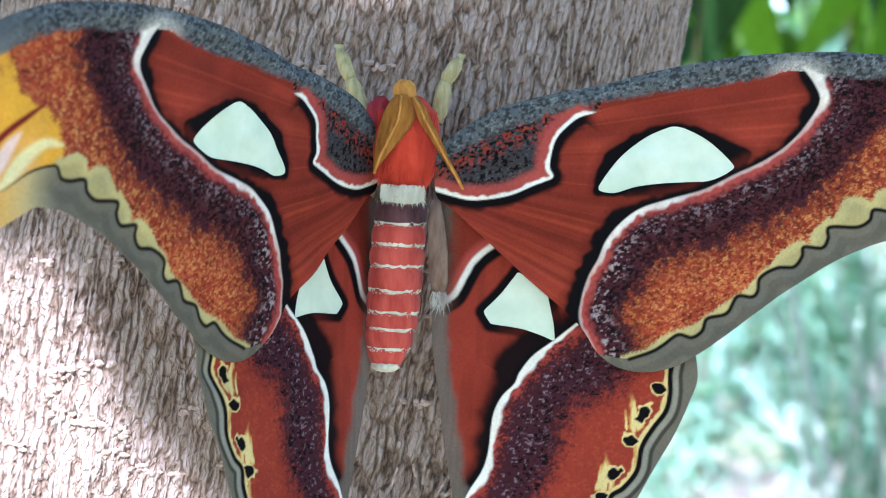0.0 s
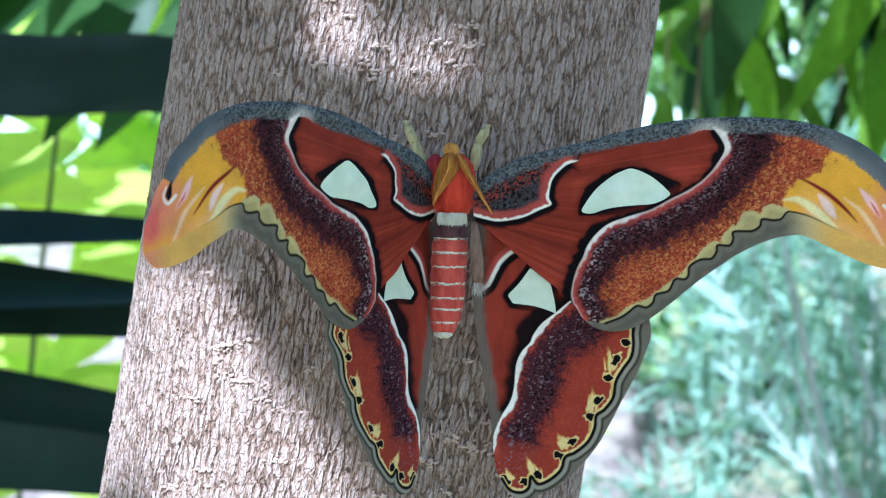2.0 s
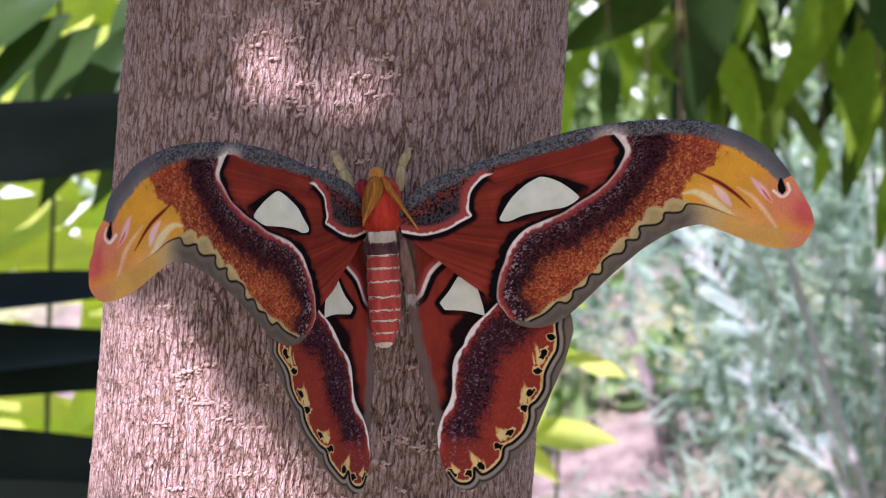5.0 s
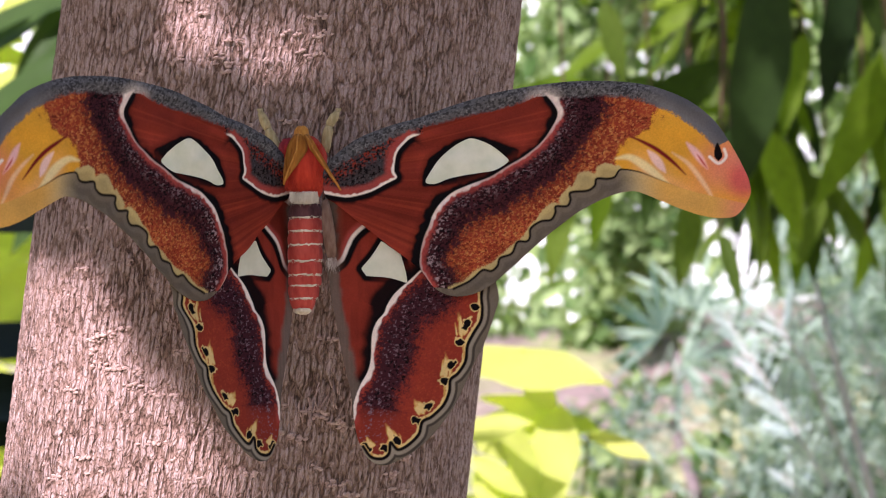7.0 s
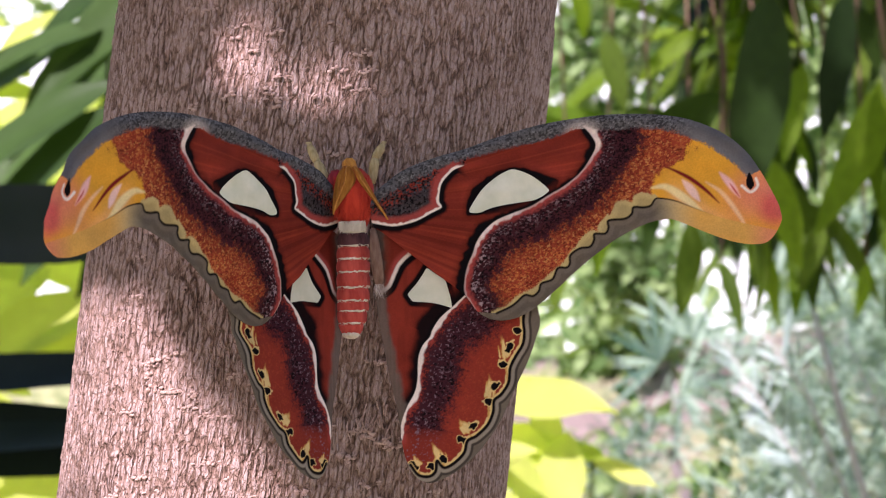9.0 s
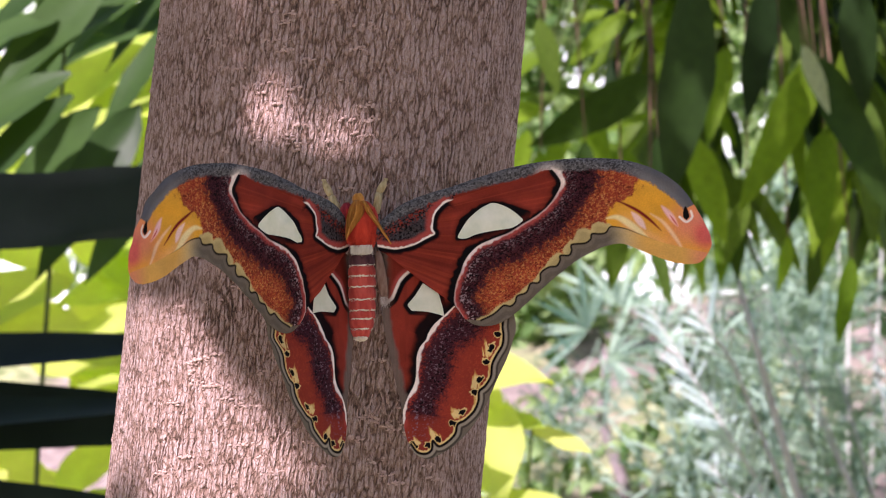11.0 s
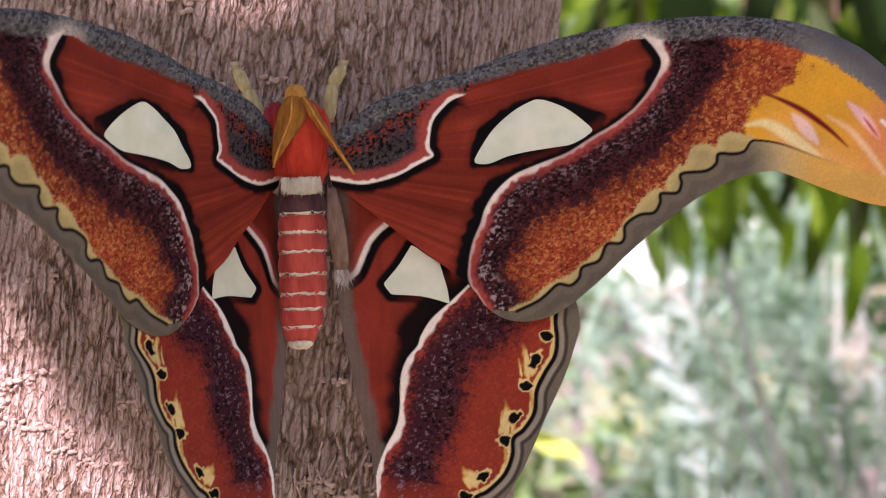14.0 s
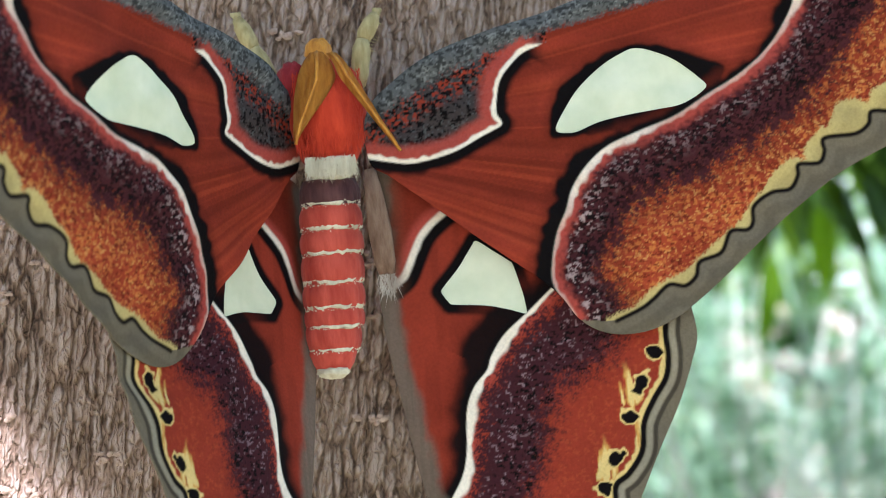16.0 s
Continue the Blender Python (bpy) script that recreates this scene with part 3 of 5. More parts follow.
    # olive scallops, black wavy line and grey margin
    lunule = outer * (~margin) * (s_w < 88)
    olive = smooth_line(FW_OLIVE, 6)
    d_ol, _, _ = nearest(P, olive)
    bead = inside(P, closed(olive, (104, -6), (100, -40), (40, -40), (46, -31.5)))
    s_ol = np.where(bead, d_ol, -d_ol) + 0.5 * (p.grain - 0.5) + 0.5 * (p.soft - 0.5)
    p.lay(tuple(1.12 * c for c in OLIVE), lunule * step(s_ol, -0.25, 0.3))
    p.lay(tuple(0.8 * c for c in OLIVE), lunule * 0.7 * step(s_ol, 0.9, 2.4))
    p.lay(MARGIN, margin * 1.0)
    p.lay(tuple(0.72 * c for c in MARGIN), margin * step(-np.abs(d_w - 2.9), -1.4, -0.5) * 0.7)
    p.lay(CREAM, margin * step(x, 100, 112) * 0.55)
    p.lay(YELLOW, margin * step(x, 104, 118) * 0.7)
    p.lay(ROSE, margin * step(x, 130, 140) * 0.7)
    p.lay(BLACK, step(-d_w, -0.36 - 0.28 * step(-x, -105, -98), -0.12) * step(-x, -124, -104))
    # the dark eye near the tip
    p.lay(BLACK, inside(P, smooth_line(FW_SPOT, 6, True)) * 1.0)
    p.line(FW_SPOTV, WHITE, 0.45, 0.3)
    return p.c


def paint_hindwing(P):
    p = Paint(P)
    x, y = P[:, 0], P[:, 1]
    pm, am, be = smooth_line(HW_POSTMEDIAN), smooth_line(HW_ANTEMEDIAL), smooth_line(HW_BLACKEDGE, 6)
    d_pm, s_pm, _ = nearest(P, pm)
    outer = inside(P, closed(pm, (8, -80), (8, -110), (90, -110), (90, -10), (50, -18)))
    d_am, _, _ = nearest(P, am)
    base = inside(P, closed(am, (0, -23), (0, 20), (22, 20)))
    d_b, s_b, _ = nearest(P, be)
    d_win, _, _ = nearest(P, smooth_line(HW_WINDOW, 6, True), True)
    out = smooth_line(HW_OUTLINE, 8, True)
    d_o, s_o, _ = nearest(P, out, True)
    inner_line = smooth_line(HW_OUTLINE[:7])
    d_i, _, _ = nearest(P, inner_line)
    sg = np.where(outer, d_pm, -d_pm)
    p.lay(RED, np.ones(len(P)))
    p.lay(tuple(0.75 * c for c in RED), 0.6 * step(value_noise(x / 1.4, y / 14, 6), 0.45, 0.8))
    p.lay(tuple(0.6 * c for c in RED), base * 0.6)
    p.lay(BLACK, (~base) * (~outer) * step(-d_am, -3.1, -2.2))
    p.lay(PINK, base * step(-d_am, -3.0, -1.2) * 0.8)
    p.lay(WHITE, step(-d_am, -0.8 - 0.3 * p.soft, -0.3) * 0.9)
    p.lay(BLACK, step(-d_win, -2.2, -1.2) * (~outer))
    strip = 1.2 + 2.9 * step(s_pm, 6, 12) * step(-s_pm, -30, -20) + 1.2 * step(-s_pm, -48, -36) + 1.6 * (value_noise(x / 3, y / 3, 63) - 0.5)
    p.lay(tuple(0.42 * c for c in RED), (~outer) * 0.6 * step(-d_pm, -strip - 4.5, -strip))
    p.lay(BLACK, (~outer) * step(-d_pm + 0.7 * (p.soft - 0.5), -strip - 1.8, -strip + 1.2) * 0.97)
    p.lay(BLACK, (~outer) * step(-d_pm, -1.7, -0.8) * 0.9)
    p.lay(RED, outer * 1.0)
    p.speckle(RUST, outer * step(sg, 9, 20), 0.3, 21)
    band = 15.0 + 1.5 * np.sin(s_pm * 0.25)
    e = sg + 2.0 * (p.soft - 0.5) + 4.5 * (p.worm - 0.5) + 3.0 * (p.grain - 0.5)
    p.lay(PINK, outer * 0.7 * step(-sg, -3.2, -0.8))
    p.lay(PURPLE, outer * step(-e, -band - 2.5, -band + 3.5) * step(e, 0.6, 3.4) * step(-s_pm, -62, -52))
    p.speckle(lin(128, 104, 112), outer * step(sg, 3.2, 5) * step(-sg, -band, -6), 0.24, 22)
    p.speckle(BLACK, outer * step(sg, 4.5, 6) * step(-sg, -band, -band + 2) * step(-s_pm, -60, -52), 0.30, 23)
    ragged = value_noise(x / 1.3, y / 1.3, 62)
    bulge = step(s_pm, 6, 12) * step(-s_pm, -66, -48) * np.abs(np.sin(s_pm * 0.24 + 0.5))
    p.lay(WHITE, step(sg, -0.25, 0.05) * step(-d_pm, -0.4 - 0.7 * ragged - 1.3 * bulge, -0.1 - 0.5 * ragged - 0.8 * bulge))
    # inner margin of grey hair
    p.lay(lin(112, 70, 54), (~outer) * 0.7 * step(-d_i, -6.5, -2.5) * step(y, -26, -20))
    p.lay(lin(104, 92, 82), (~outer) * 0.92 * step(-d_i - 1.2 * (p.soft - 0.5), -4.4, -2.0))
    p.lay(lin(92, 80, 70), (~outer) * 0.5 * step(value_noise(x / 0.5, y / 9, 44), 0.5, 0.8) * step(-d_i, -3.6, -2.4))
    # marginal ornament
    edge_zone = outer & (x > 12) & inside(P, closed(be, (60, -15), (70, -60), (40, -110), (5, -100), (12, -78)))
    p.lay(MARGIN, edge_zone * 1.0)
    p.lay(lin(150, 140, 122), edge_zone * step(-np.abs(d_b - 1.15), -0.7, -0.3) * 0.8)
    p.lay(BLACK, edge_zone * step(-np.abs(d_b - 2.2), -0.55, -0.2) * 0.65)
    flame = value_noise(x / 0.9, y / 0.9, 51)
    tongue = value_noise(s_b / 0.75, d_b / 5.0, 52)
    gold, straw = lin(196, 146, 78), lin(216, 186, 122)
    reach = 1.25 + 0.5 * (tongue - 0.5)
    p.lay(straw, outer * (~edge_zone) * step(-d_b, -reach - 0.2, -reach + 0.15))
    for tx, ty, bx, by in HW_FLAMES:
        a, b = np.array((tx, ty)), np.array((bx, by))
        u = (b - a) / math.hypot(*(b - a))
        q = P - a
        t, c = (q @ u) / math.hypot(*(b - a)), q @ np.array((-u[1], u[0]))
        w = (0.25 + 1.75 * np.clip(t, 0, 1) ** 0.8 * step(-t, -1.35, -1.0)) * (0.35 + 1.3 * value_noise(c / 0.5 + 40, t * 1.6 + cx_seed(tx), 53)) + 0.4 * (flame - 0.5)
        m = outer * (~edge_zone) * step(t, -0.05 - 0.3 * flame, 0.2) * step(w - np.abs(c), -0.2, 0.2)
        p.lay(gold, m)
        p.lay(straw, m * step(w - np.abs(c), 0.25, 0.7))
    for i, (cx, cy) in enumerate(HW_SPOTS):
        ra, rb = ((1.15, 1.75), (1.5, 1.15))[i % 2]
        k = np.argmin(np.hypot(be[:, 0] - cx, be[:, 1] - cy))
        u = be[min(k + 3, len(be) - 1)] - be[max(k - 3, 0)]
        u = u / math.hypot(*u)
        q = P - np.array((cx, cy))
        r = np.hypot((q @ u) / rb, (q @ np.array((-u[1], u[0]))) / ra) + 0.9 * (flame - 0.5)
        p.lay(straw, outer * (~edge_zone) * step(-r, -1.36, -1.22))
        p.lay(BLACK, outer * (d_b > 0.7) * step(-r, -1.06, -0.9))
    p.lay(BLACK, outer * step(-d_b, -0.62, -0.35))
    return p.c


def wing_sheet(outline, window, cell, paint, bow):
    """A grid cut to the outline with the clear window left open; edge points lie on the outline."""
    out = smooth_line(outline, 8, True)
    win = smooth_line(window, 6, True)
    lo, hi = out.min(0) - 2 * cell, out.max(0) + 2 * cell
    nx, ny = int((hi[0] - lo[0]) / cell), int((hi[1] - lo[1]) / cell)
    X, Y = np.meshgrid(lo[0] + cell * np.arange(nx), lo[1] + cell * np.arange(ny))
    P = np.stack([X.ravel(), Y.ravel()], -1)
    ok = inside(P, out) & ~inside(P, win)
    g = ok.reshape(ny, nx)
    cells = g[:-1, :-1] | g[:-1, 1:] | g[1:, 1:] | g[1:, :-1]
    idx = np.arange(nx * ny).reshape(ny, nx)
    quads = np.stack([idx[:-1, :-1], idx[:-1, 1:], idx[1:, 1:], idx[1:, :-1]], -1)[cells]
    used = np.unique(quads)
    remap = np.full(nx * ny, -1)
    remap[used] = np.arange(len(used))
    Q = P[used].copy()
    bad = ~ok[used]
    d1, _, q1 = nearest(Q[bad], out, True)
    d2, _, q2 = nearest(Q[bad], win, True)
    Q[bad] = np.where((d1 < d2)[:, None], q1, q2)
    return Q, remap[quads], paint(Q), bow


def wing_mesh(name, sheet, side):
    Q, quads, colour, bow = sheet
    depth = bow(Q, side)
    V = np.stack([side * Q[:, 0], depth, Q[:, 1]], -1) / 1000
    if side < 0:
        quads = quads[:, ::-1]
    me = bpy.data.meshes.new(name)
    me.from_pydata(V.tolist(), [], quads.tolist())
    me.polygons.foreach_set("use_smooth", np.ones(len(quads), bool))
    col = me.color_attributes.new("pigment", "FLOAT_COLOR", "POINT")
    col.data.foreach_set("color", np.concatenate([colour, np.ones((len(Q), 1))], 1).ravel())
    me.materials.append(WING)
    return me


def tucked(me, mh, mf, side):
    """Presses a hindwing behind the forewing where the two overlap."""
    n = len(me.vertices)
    V = np.empty(n * 3)
    me.vertices.foreach_get("co", V)
    V = V.reshape(n, 3)
    T, B = np.array(mf.inverted() @ mh), np.array(mh.inverted() @ mf)
    L = (V @ T[:3, :3].T + T[:3, 3]) * 1000
    Q = np.stack([side * L[:, 0], L[:, 2]], -1)
    out = smooth_line(FW_OUTLINE, 4, True)
    d, _, _ = nearest(Q, out, True)
    w = step(np.where(inside(Q, out), d, -d), -7, -2)
    push = np.maximum(fore_bow(Q, side) + 0.7 - L[:, 1], 0) * w / 1000
    V = V + push[:, None] * B[:3, 1]
    me.vertices.foreach_set("co", V.ravel())
    me.update()
    return me


def pane_mesh(name, window, bow, side):
    ring = smooth_line(window, 6, True)
    mid = ring.mean(0)
    rings = [mid + (ring - mid) * k for k in (1.04, 0.75, 0.45, 0.15)]
    P = np.vstack(rings)
    V = np.stack([side * P[:, 0], bow(P, side) + 0.05, P[:, 1]], -1) / 1000
    n = len(ring)
    f = [(j * n + i, j * n + (i + 1) % n, (j + 1) * n + (i + 1) % n, (j + 1) * n + i) for j in range(3) for i in range(n)]
    f.append(tuple(3 * n + i for i in range(n)))
    return mesh_of(name, V, [q if side > 0 else q[::-1] for q in f], PANE)


def fore_bow(Q, side=1):
    x, y = Q[:, 0], Q[:, 1]
    ripple = 0.25 * np.sin((y - 0.55 * x) * 0.42) + 0.18 * np.sin((y + 0.25 * x) * 0.8)
    front = -1.1 * np.exp(-((nearest(Q, smooth_line(FW_OUTLINE[:18]))[0] - 1.5) / 2.5) ** 2)
    return ripple + front + (-0.0009 if side > 0 else 0.00005) * (x - 60) ** 2 * (x > 60) + 1.2 * (value_noise(x / 30, y / 25, 8) - 0.5)


def hind_bow(Q, side=1):
    x, y = Q[:, 0], Q[:, 1]
    return 3.0 + 0.25 * np.sin((x + 0.3 * y) * 0.5) + 1.2 * (value_noise(x / 25, y / 25, 9) - 0.5) - 1.0 * step(-y, 55, 90)


def tube(path, radii, sides=10, flat=1.0):
    """A bmesh tube along a path, closed with round ends."""
    bm = bmesh.new()
    path = [Vector(p) for p in path]
    rings = []
    for i, p in enumerate(path):
        d = (path[min(i + 1, len(path) - 1)] - path[max(i - 1, 0)]).normalized()
        a = d.cross(Vector((0, 1, 0)))
        a = a.normalized() if a.length > 1e-4 else Vector((1, 0, 0))
        b = d.cross(a)
        rings.append([bm.verts.new(p + (a * math.cos(t) + b * flat * math.sin(t)) * radii[i]) for t in (2 * math.pi * k / sides for k in range(sides))])
    for r0, r1 in zip(rings[:-1], rings[1:]):
        for k in range(sides):
            bm.faces.new((r0[k], r0[(k + 1) % sides], r1[(k + 1) % sides], r1[k]))
    bm.faces.new(rings[0][::-1])
    bm.faces.new(rings[-1])
    bmesh.ops.recalc_face_normals(bm, faces=bm.faces)
    return bm


def lump(rx, ry, rz, rough=0.06, seg=24, seed=1):
    bm = bmesh.new()
    bmesh.ops.create_uvsphere(bm, u_segments=seg, v_segments=seg * 2 // 3, radius=1)
    for v in bm.verts:
        k = 1 + rough * noise.noise(v.co * 3 + Vector((seed, 0, 0))) + rough * 0.6 * noise.noise(v.co * 9)
        v.co = Vector((v.co.x * rx, v.co.y * ry, v.co.z * rz)) * k
    return bm


def hairs(count, place, length, width, seed):
    """Tapered hairs; place(r) gives a root and a direction."""
    r = np.random.default_rng(seed)
    verts, faces = [], []
    for _ in range(count):
        root, way = place(r)
        root, way = Vector(root), Vector(way).normalized()
        side = way.cross(Vector((0, -1, 0)))
        side = (side.normalized() if side.length > 1e-3 else Vector((1, 0, 0))) * width
        ln = length * r.uniform(0.6, 1.3)
        o = len(verts)
        bend = Vector((r.uniform(-1, 1), 0, r.uniform(-1, 1))) * ln * 0.15
        verts += [root - side, root + side, root + way * ln * 0.55 + bend + side * 0.7, root + way * ln * 0.55 + bend - side * 0.7, root + way * ln + bend * 2]
        faces += [(o, o + 1, o + 2, o + 3), (o + 3, o + 2, o + 4)]
    return verts, faces


def make_moth():
    moth = new("atlas_moth")
    moth.location = (0, 0, 1.40)
    tagged(moth, "rust-red atlas moth with spread patterned wings clinging to bark", "moth")
    fs = wing_sheet(FW_OUTLINE, FW_WINDOW, 0.25, paint_forewing, fore_bow)
    hs = wing_sheet(HW_OUTLINE, HW_WINDOW, 0.25, paint_hindwing, hind_bow)
    right = pose(0, 0, 0, 0, 0, -9.65)
    left = pose(-0.0017, 0.0123, 0.0014, 2.87, -1.43, 56.93)
    left_hind = pose(0.0014, 0.0173, -0.0030, -7.62, 10.34, 53.27)
    for side, m, mh in ((1, right, right), (-1, left, left_hind)):
        fw = part_of("forewing", wing_mesh("forewing", fs, side), moth, "hooked rust-red forewing with yellow tip", m)
        part_of("window_pane", pane_mesh("fore_pane", FW_WINDOW, fore_bow, side), fw, "pale translucent wing window")
        hw = part_of("hindwing", tucked(wing_mesh("hindwing", hs, side), mh, m, side), moth, "rust-red hindwing with dark scalloped margin", mh)
        part_of("window_pane", pane_mesh("hind_pane", HW_WINDOW, hind_bow, side), hw, "pale translucent wing window")
        for w in (fw, hw):
            mod = w.modifiers.new("thickness", "SOLIDIFY")
            mod.thickness, mod.offset = 0.0003, -1
    red_fur = fur_material("red_fur", (0.36, 0.022, 0.012), (0.60, 0.060, 0.026))
    ring_fur = fur_material("abdomen_fur", (0.34, 0.034, 0.024), (0.58, 0.098, 0.070))
    cream_fur = fur_material("cream_fur", (0.5, 0.42, 0.3), (0.82, 0.76, 0.62))
    tan = fur_material("tan_leg", (0.31, 0.235, 0.10), (0.55, 0.44, 0.23), 900)
    amber = fur_material("amber_antenna", (0.40, 0.14, 0.02), (0.66, 0.30, 0.05), 900, 0.6)
    crimson_fur = fur_material("crimson_fur", (0.16, 0.01, 0.015), (0.34, 0.03, 0.04))
    plum_fur = fur_material("plum_fur", (0.05, 0.018, 0.022), (0.14, 0.06, 0.06))
    dark = fur_material("dark_eye", (0.02, 0.01, 0.008), (0.05, 0.03, 0.02))
    grey_fur = fur_material("grey_fur", (0.28, 0.22, 0.19), (0.52, 0.45, 0.40))
    # thorax, collar, head
    thorax = part("thorax", lump(0.0072, 0.0085, 0.0108, 0.08), red_fur, moth, "furry orange-red thorax", pose(0.0002, 0.0055, 0.0095))
    v, f = hairs(1100, lambda r: ((r.uniform(-0.0060, 0.0062), -0.0022 + r.uniform(0, 0.003), 0.0035 + r.uniform(0, 0.0135)), (r.uniform(-0.12, 0.12), -0.12, -1)), 0.0024, 0.00007, 3)
    tagged(part_of("fur", mesh_of("thorax_fur", v, f, red_fur), thorax, m=pose(-0.0002, -0.0055, -0.0095)), kind="stuff")
    part("shoulder_fur", lump(0.0028, 0.004, 0.0042, 0.2, seed=8), crimson_fur, moth, "crimson shoulder fur", pose(-0.0058, 0.0055, 0.0155))
    part("head", lump(0.0025, 0.0032, 0.0026, 0.12, seed=4), amber, moth, "small amber head", pose(-0.0008, 0.0030, 0.0208))
    part("eye", lump(0.0007, 0.0006, 0.0006, 0.0, 12), dark, moth, "dark eye", pose(-0.0013, 0.0001, 0.0196))
    collar = part("collar", lump(0.0043, 0.0062, 0.0023, 0.2, seed=6), cream_fur, moth, "cream fur band behind the thorax", pose(-0.0002, 0.0050, -0.0006))
    v, f = hairs(900, lambda r: ((r.uniform(-0.0046, 0.0043), -0.0014 + r.uniform(0, 0.0012), r.uniform(-0.001, 0.0016)), (r.uniform(-0.3, 0.3), -0.15, -1)), 0.0017, 0.00008, 5)
    tagged(part_of("fur", mesh_of("collar_fur", v, f, cream_fur), collar, m=pose(0.0002, -0.0050, 0.0006)), kind="stuff")
    # abdomen: rings with ragged white scale edges
    abdomen = new("abdomen")
    abdomen.parent = moth
    tagged(abdomen, "plump coral-red abdomen ringed with white")
    cuts = [-2.4, -6.8, -11.2, -15.5, -20.8, -25.3, -28.7, -33.0, -36.6]
    wide = [5.2, 5.35, 5.5, 5.5, 5.45, 5.35, 5.15, 4.6, 3.1]
    for i in range(8):
        z0, z1 = cuts[i], cuts[i + 1]
        r0, r1 = wide[i] / 1000, wide[i + 1] / 1000
        cx = -0.0005 - 0.00015 * i - 0.0006 * (i > 5) * (i - 5) * 0.5
        at = lambda k: (cx, 0.0062, (z0 + (z1 - z0) * k) / 1000)
        rad = [r0 * 0.93, r0 * 0.98, r0 * 0.62 + r1 * 0.43, r0 * 0.33 + r1 * 0.73, r1 * 1.03, r1 * 0.96]
        seg = part("segment", tube([at(k) for k in (-0.06, 0.1, 0.35, 0.65, 0.9, 1.0)], rad, 32, 0.95), plum_fur if i == 0 else ring_fur, abdomen)
        edge = tube([at(k) for k in (0.90, 0.94, 1.01, 1.05)], [r1 * 0.99, r1 * 1.032, r1 * 1.03, r1 * 0.96], 40, 0.95)
        for vv in edge.verts:
            vv.co.z += 0.0009 * noise.noise(vv.co * 700 + Vector((i, 0, 0))) + 0.0004 * (abs(vv.co.x - cx) / r1) ** 2
        ring = part("scale_ring", edge, cream_fur, seg, "white scale edge")
        v, f = hairs(60, lambda r: ((cx + r1 * math.sin(q := r.uniform(-1.45, 1.45)), 0.0062 - r1 * 0.97 * math.cos(q) - 0.0002, (z1 - 0.1) / 1000 + r.uniform(-0.0003, 0.0004)), (0, -0.2, -1)), 0.00022, 0.00008, 30 + i)
        tagged(part_of("fringe", mesh_of("fringe", v, f, cream_fur), seg), kind="stuff")
    part("tail_tip", lump(0.0030, 0.0033, 0.0014, 0.14, seed=9), cream_fur, abdomen, "white tail tuft", pose(-0.0022, 0.0058, -0.0366))
    # antennae laid back like a gable: one turned broadside, one seen edge on; rows of height, inner and outer edge
    blades = (
        [(20.0, -2.4, -0.2), (18.5, -3.6, 0.9), (16.6, -4.6, 1.6), (15.0, -5.1, 1.7), (13.0, -5.6, 0.6), (11.0, -5.95, -0.8), (9.0, -6.15, -2.4), (7.0, -6.3, -3.9), (5.0, -6.4, -5.3), (3.6, -6.25, -5.95)],
        [(19.6, 0.4, 2.2), (17.4, 1.5, 3.8), (15.2, 2.3, 5.0), (12.6, 4.0, 6.4), (9.6, 6.1, 8.0), (6.8, 8.0, 9.4), (4.0, 10.0, 11.1), (1.2, 11.9, 12.4)])
    for rows, lift in zip(blades, (0.0, 0.0006)):
        bm = bmesh.new()
        line = smooth_line(rows, 4)
        strips, ridge = [], []
        for i, (h, x0, x1) in enumerate(line):
            t = i / (len(line) - 1)
            y = 0.0004 - 0.0050 * math.sin(math.pi * min(0.5 + t * 0.15, t + 0.25)) - lift
            w = (x1 - x0) / 1000
            strips.append([bm.verts.new((x0 / 1000 + w * k, y + 0.45 * w * abs(k - 0.5) + 0.00012 * math.sin(i * 2.6) * abs(k - 0.5), h / 1000)) for k in (0, 0.17, 0.34, 0.5, 0.66, 0.83, 1)])
            ridge.append((x0 / 1000 + 0.5 * w, y - 0.0002, h / 1000))
        for p0, p1 in zip(strips[:-1], strips[1:]):
            for k in range(6):
                bm.faces.new((p0[k], p0[k + 1], p1[k + 1], p1[k]))
        bmesh.ops.solidify(bm, geom=bm.faces[:], thickness=0.0004)
        ant = part("antenna", bm, amber, moth, "feathered amber antenna folded back")
        part("shaft", tube(ridge[::4] + ridge[-1:], [0.0003] * (len(ridge[::4]) + 1), 8), amber, ant)
    # forelegs gripping the bark above the head
    for hip, knee, toe in (((-0.0082, 0.0080, 0.0140), (-0.0124, 0.0085, 0.0232), (-0.0150, 0.0105, 0.0292)), ((0.0062, 0.0080, 0.0150), (0.0076, 0.0085, 0.0236), (0.0104, 0.0105, 0.0285))):
        hip, knee, toe = Vector(hip), Vector(knee), Vector(toe)
        leg = part("leg", tube([hip, hip.lerp(knee, 0.25), hip.lerp(knee, 0.8), knee], [0.0013, 0.0017, 0.0017, 0.0012], 10), tan, moth, "tan hairy foreleg")
        part("shin", tube([knee, knee.lerp(toe, 0.25), knee.lerp(toe, 0.7), toe], [0.0012, 0.0016, 0.0015, 0.0009], 10), tan, leg)
        part("foot", tube([toe, toe + Vector((0.0002, 0.0004, 0.0006)), toe + Vector((math.copysign(0.0012, -toe.x) * -1, 0.0006, 0.0010))], [0.0008, 0.0009, 0.0003], 8), tan, leg)
        v, f = hairs(120, lambda r: (hip.lerp(toe, r.uniform(0, 1)) + Vector((r.uniform(-0.0011, 0.0011), -0.0009, 0)), (r.uniform(-0.8, 0.8), -0.4, r.uniform(-0.6, 0.6))), 0.0012, 0.00005, 77)
        tagged(part_of("bristle", mesh_of("bristle", v, f, tan), leg), kind="stuff")
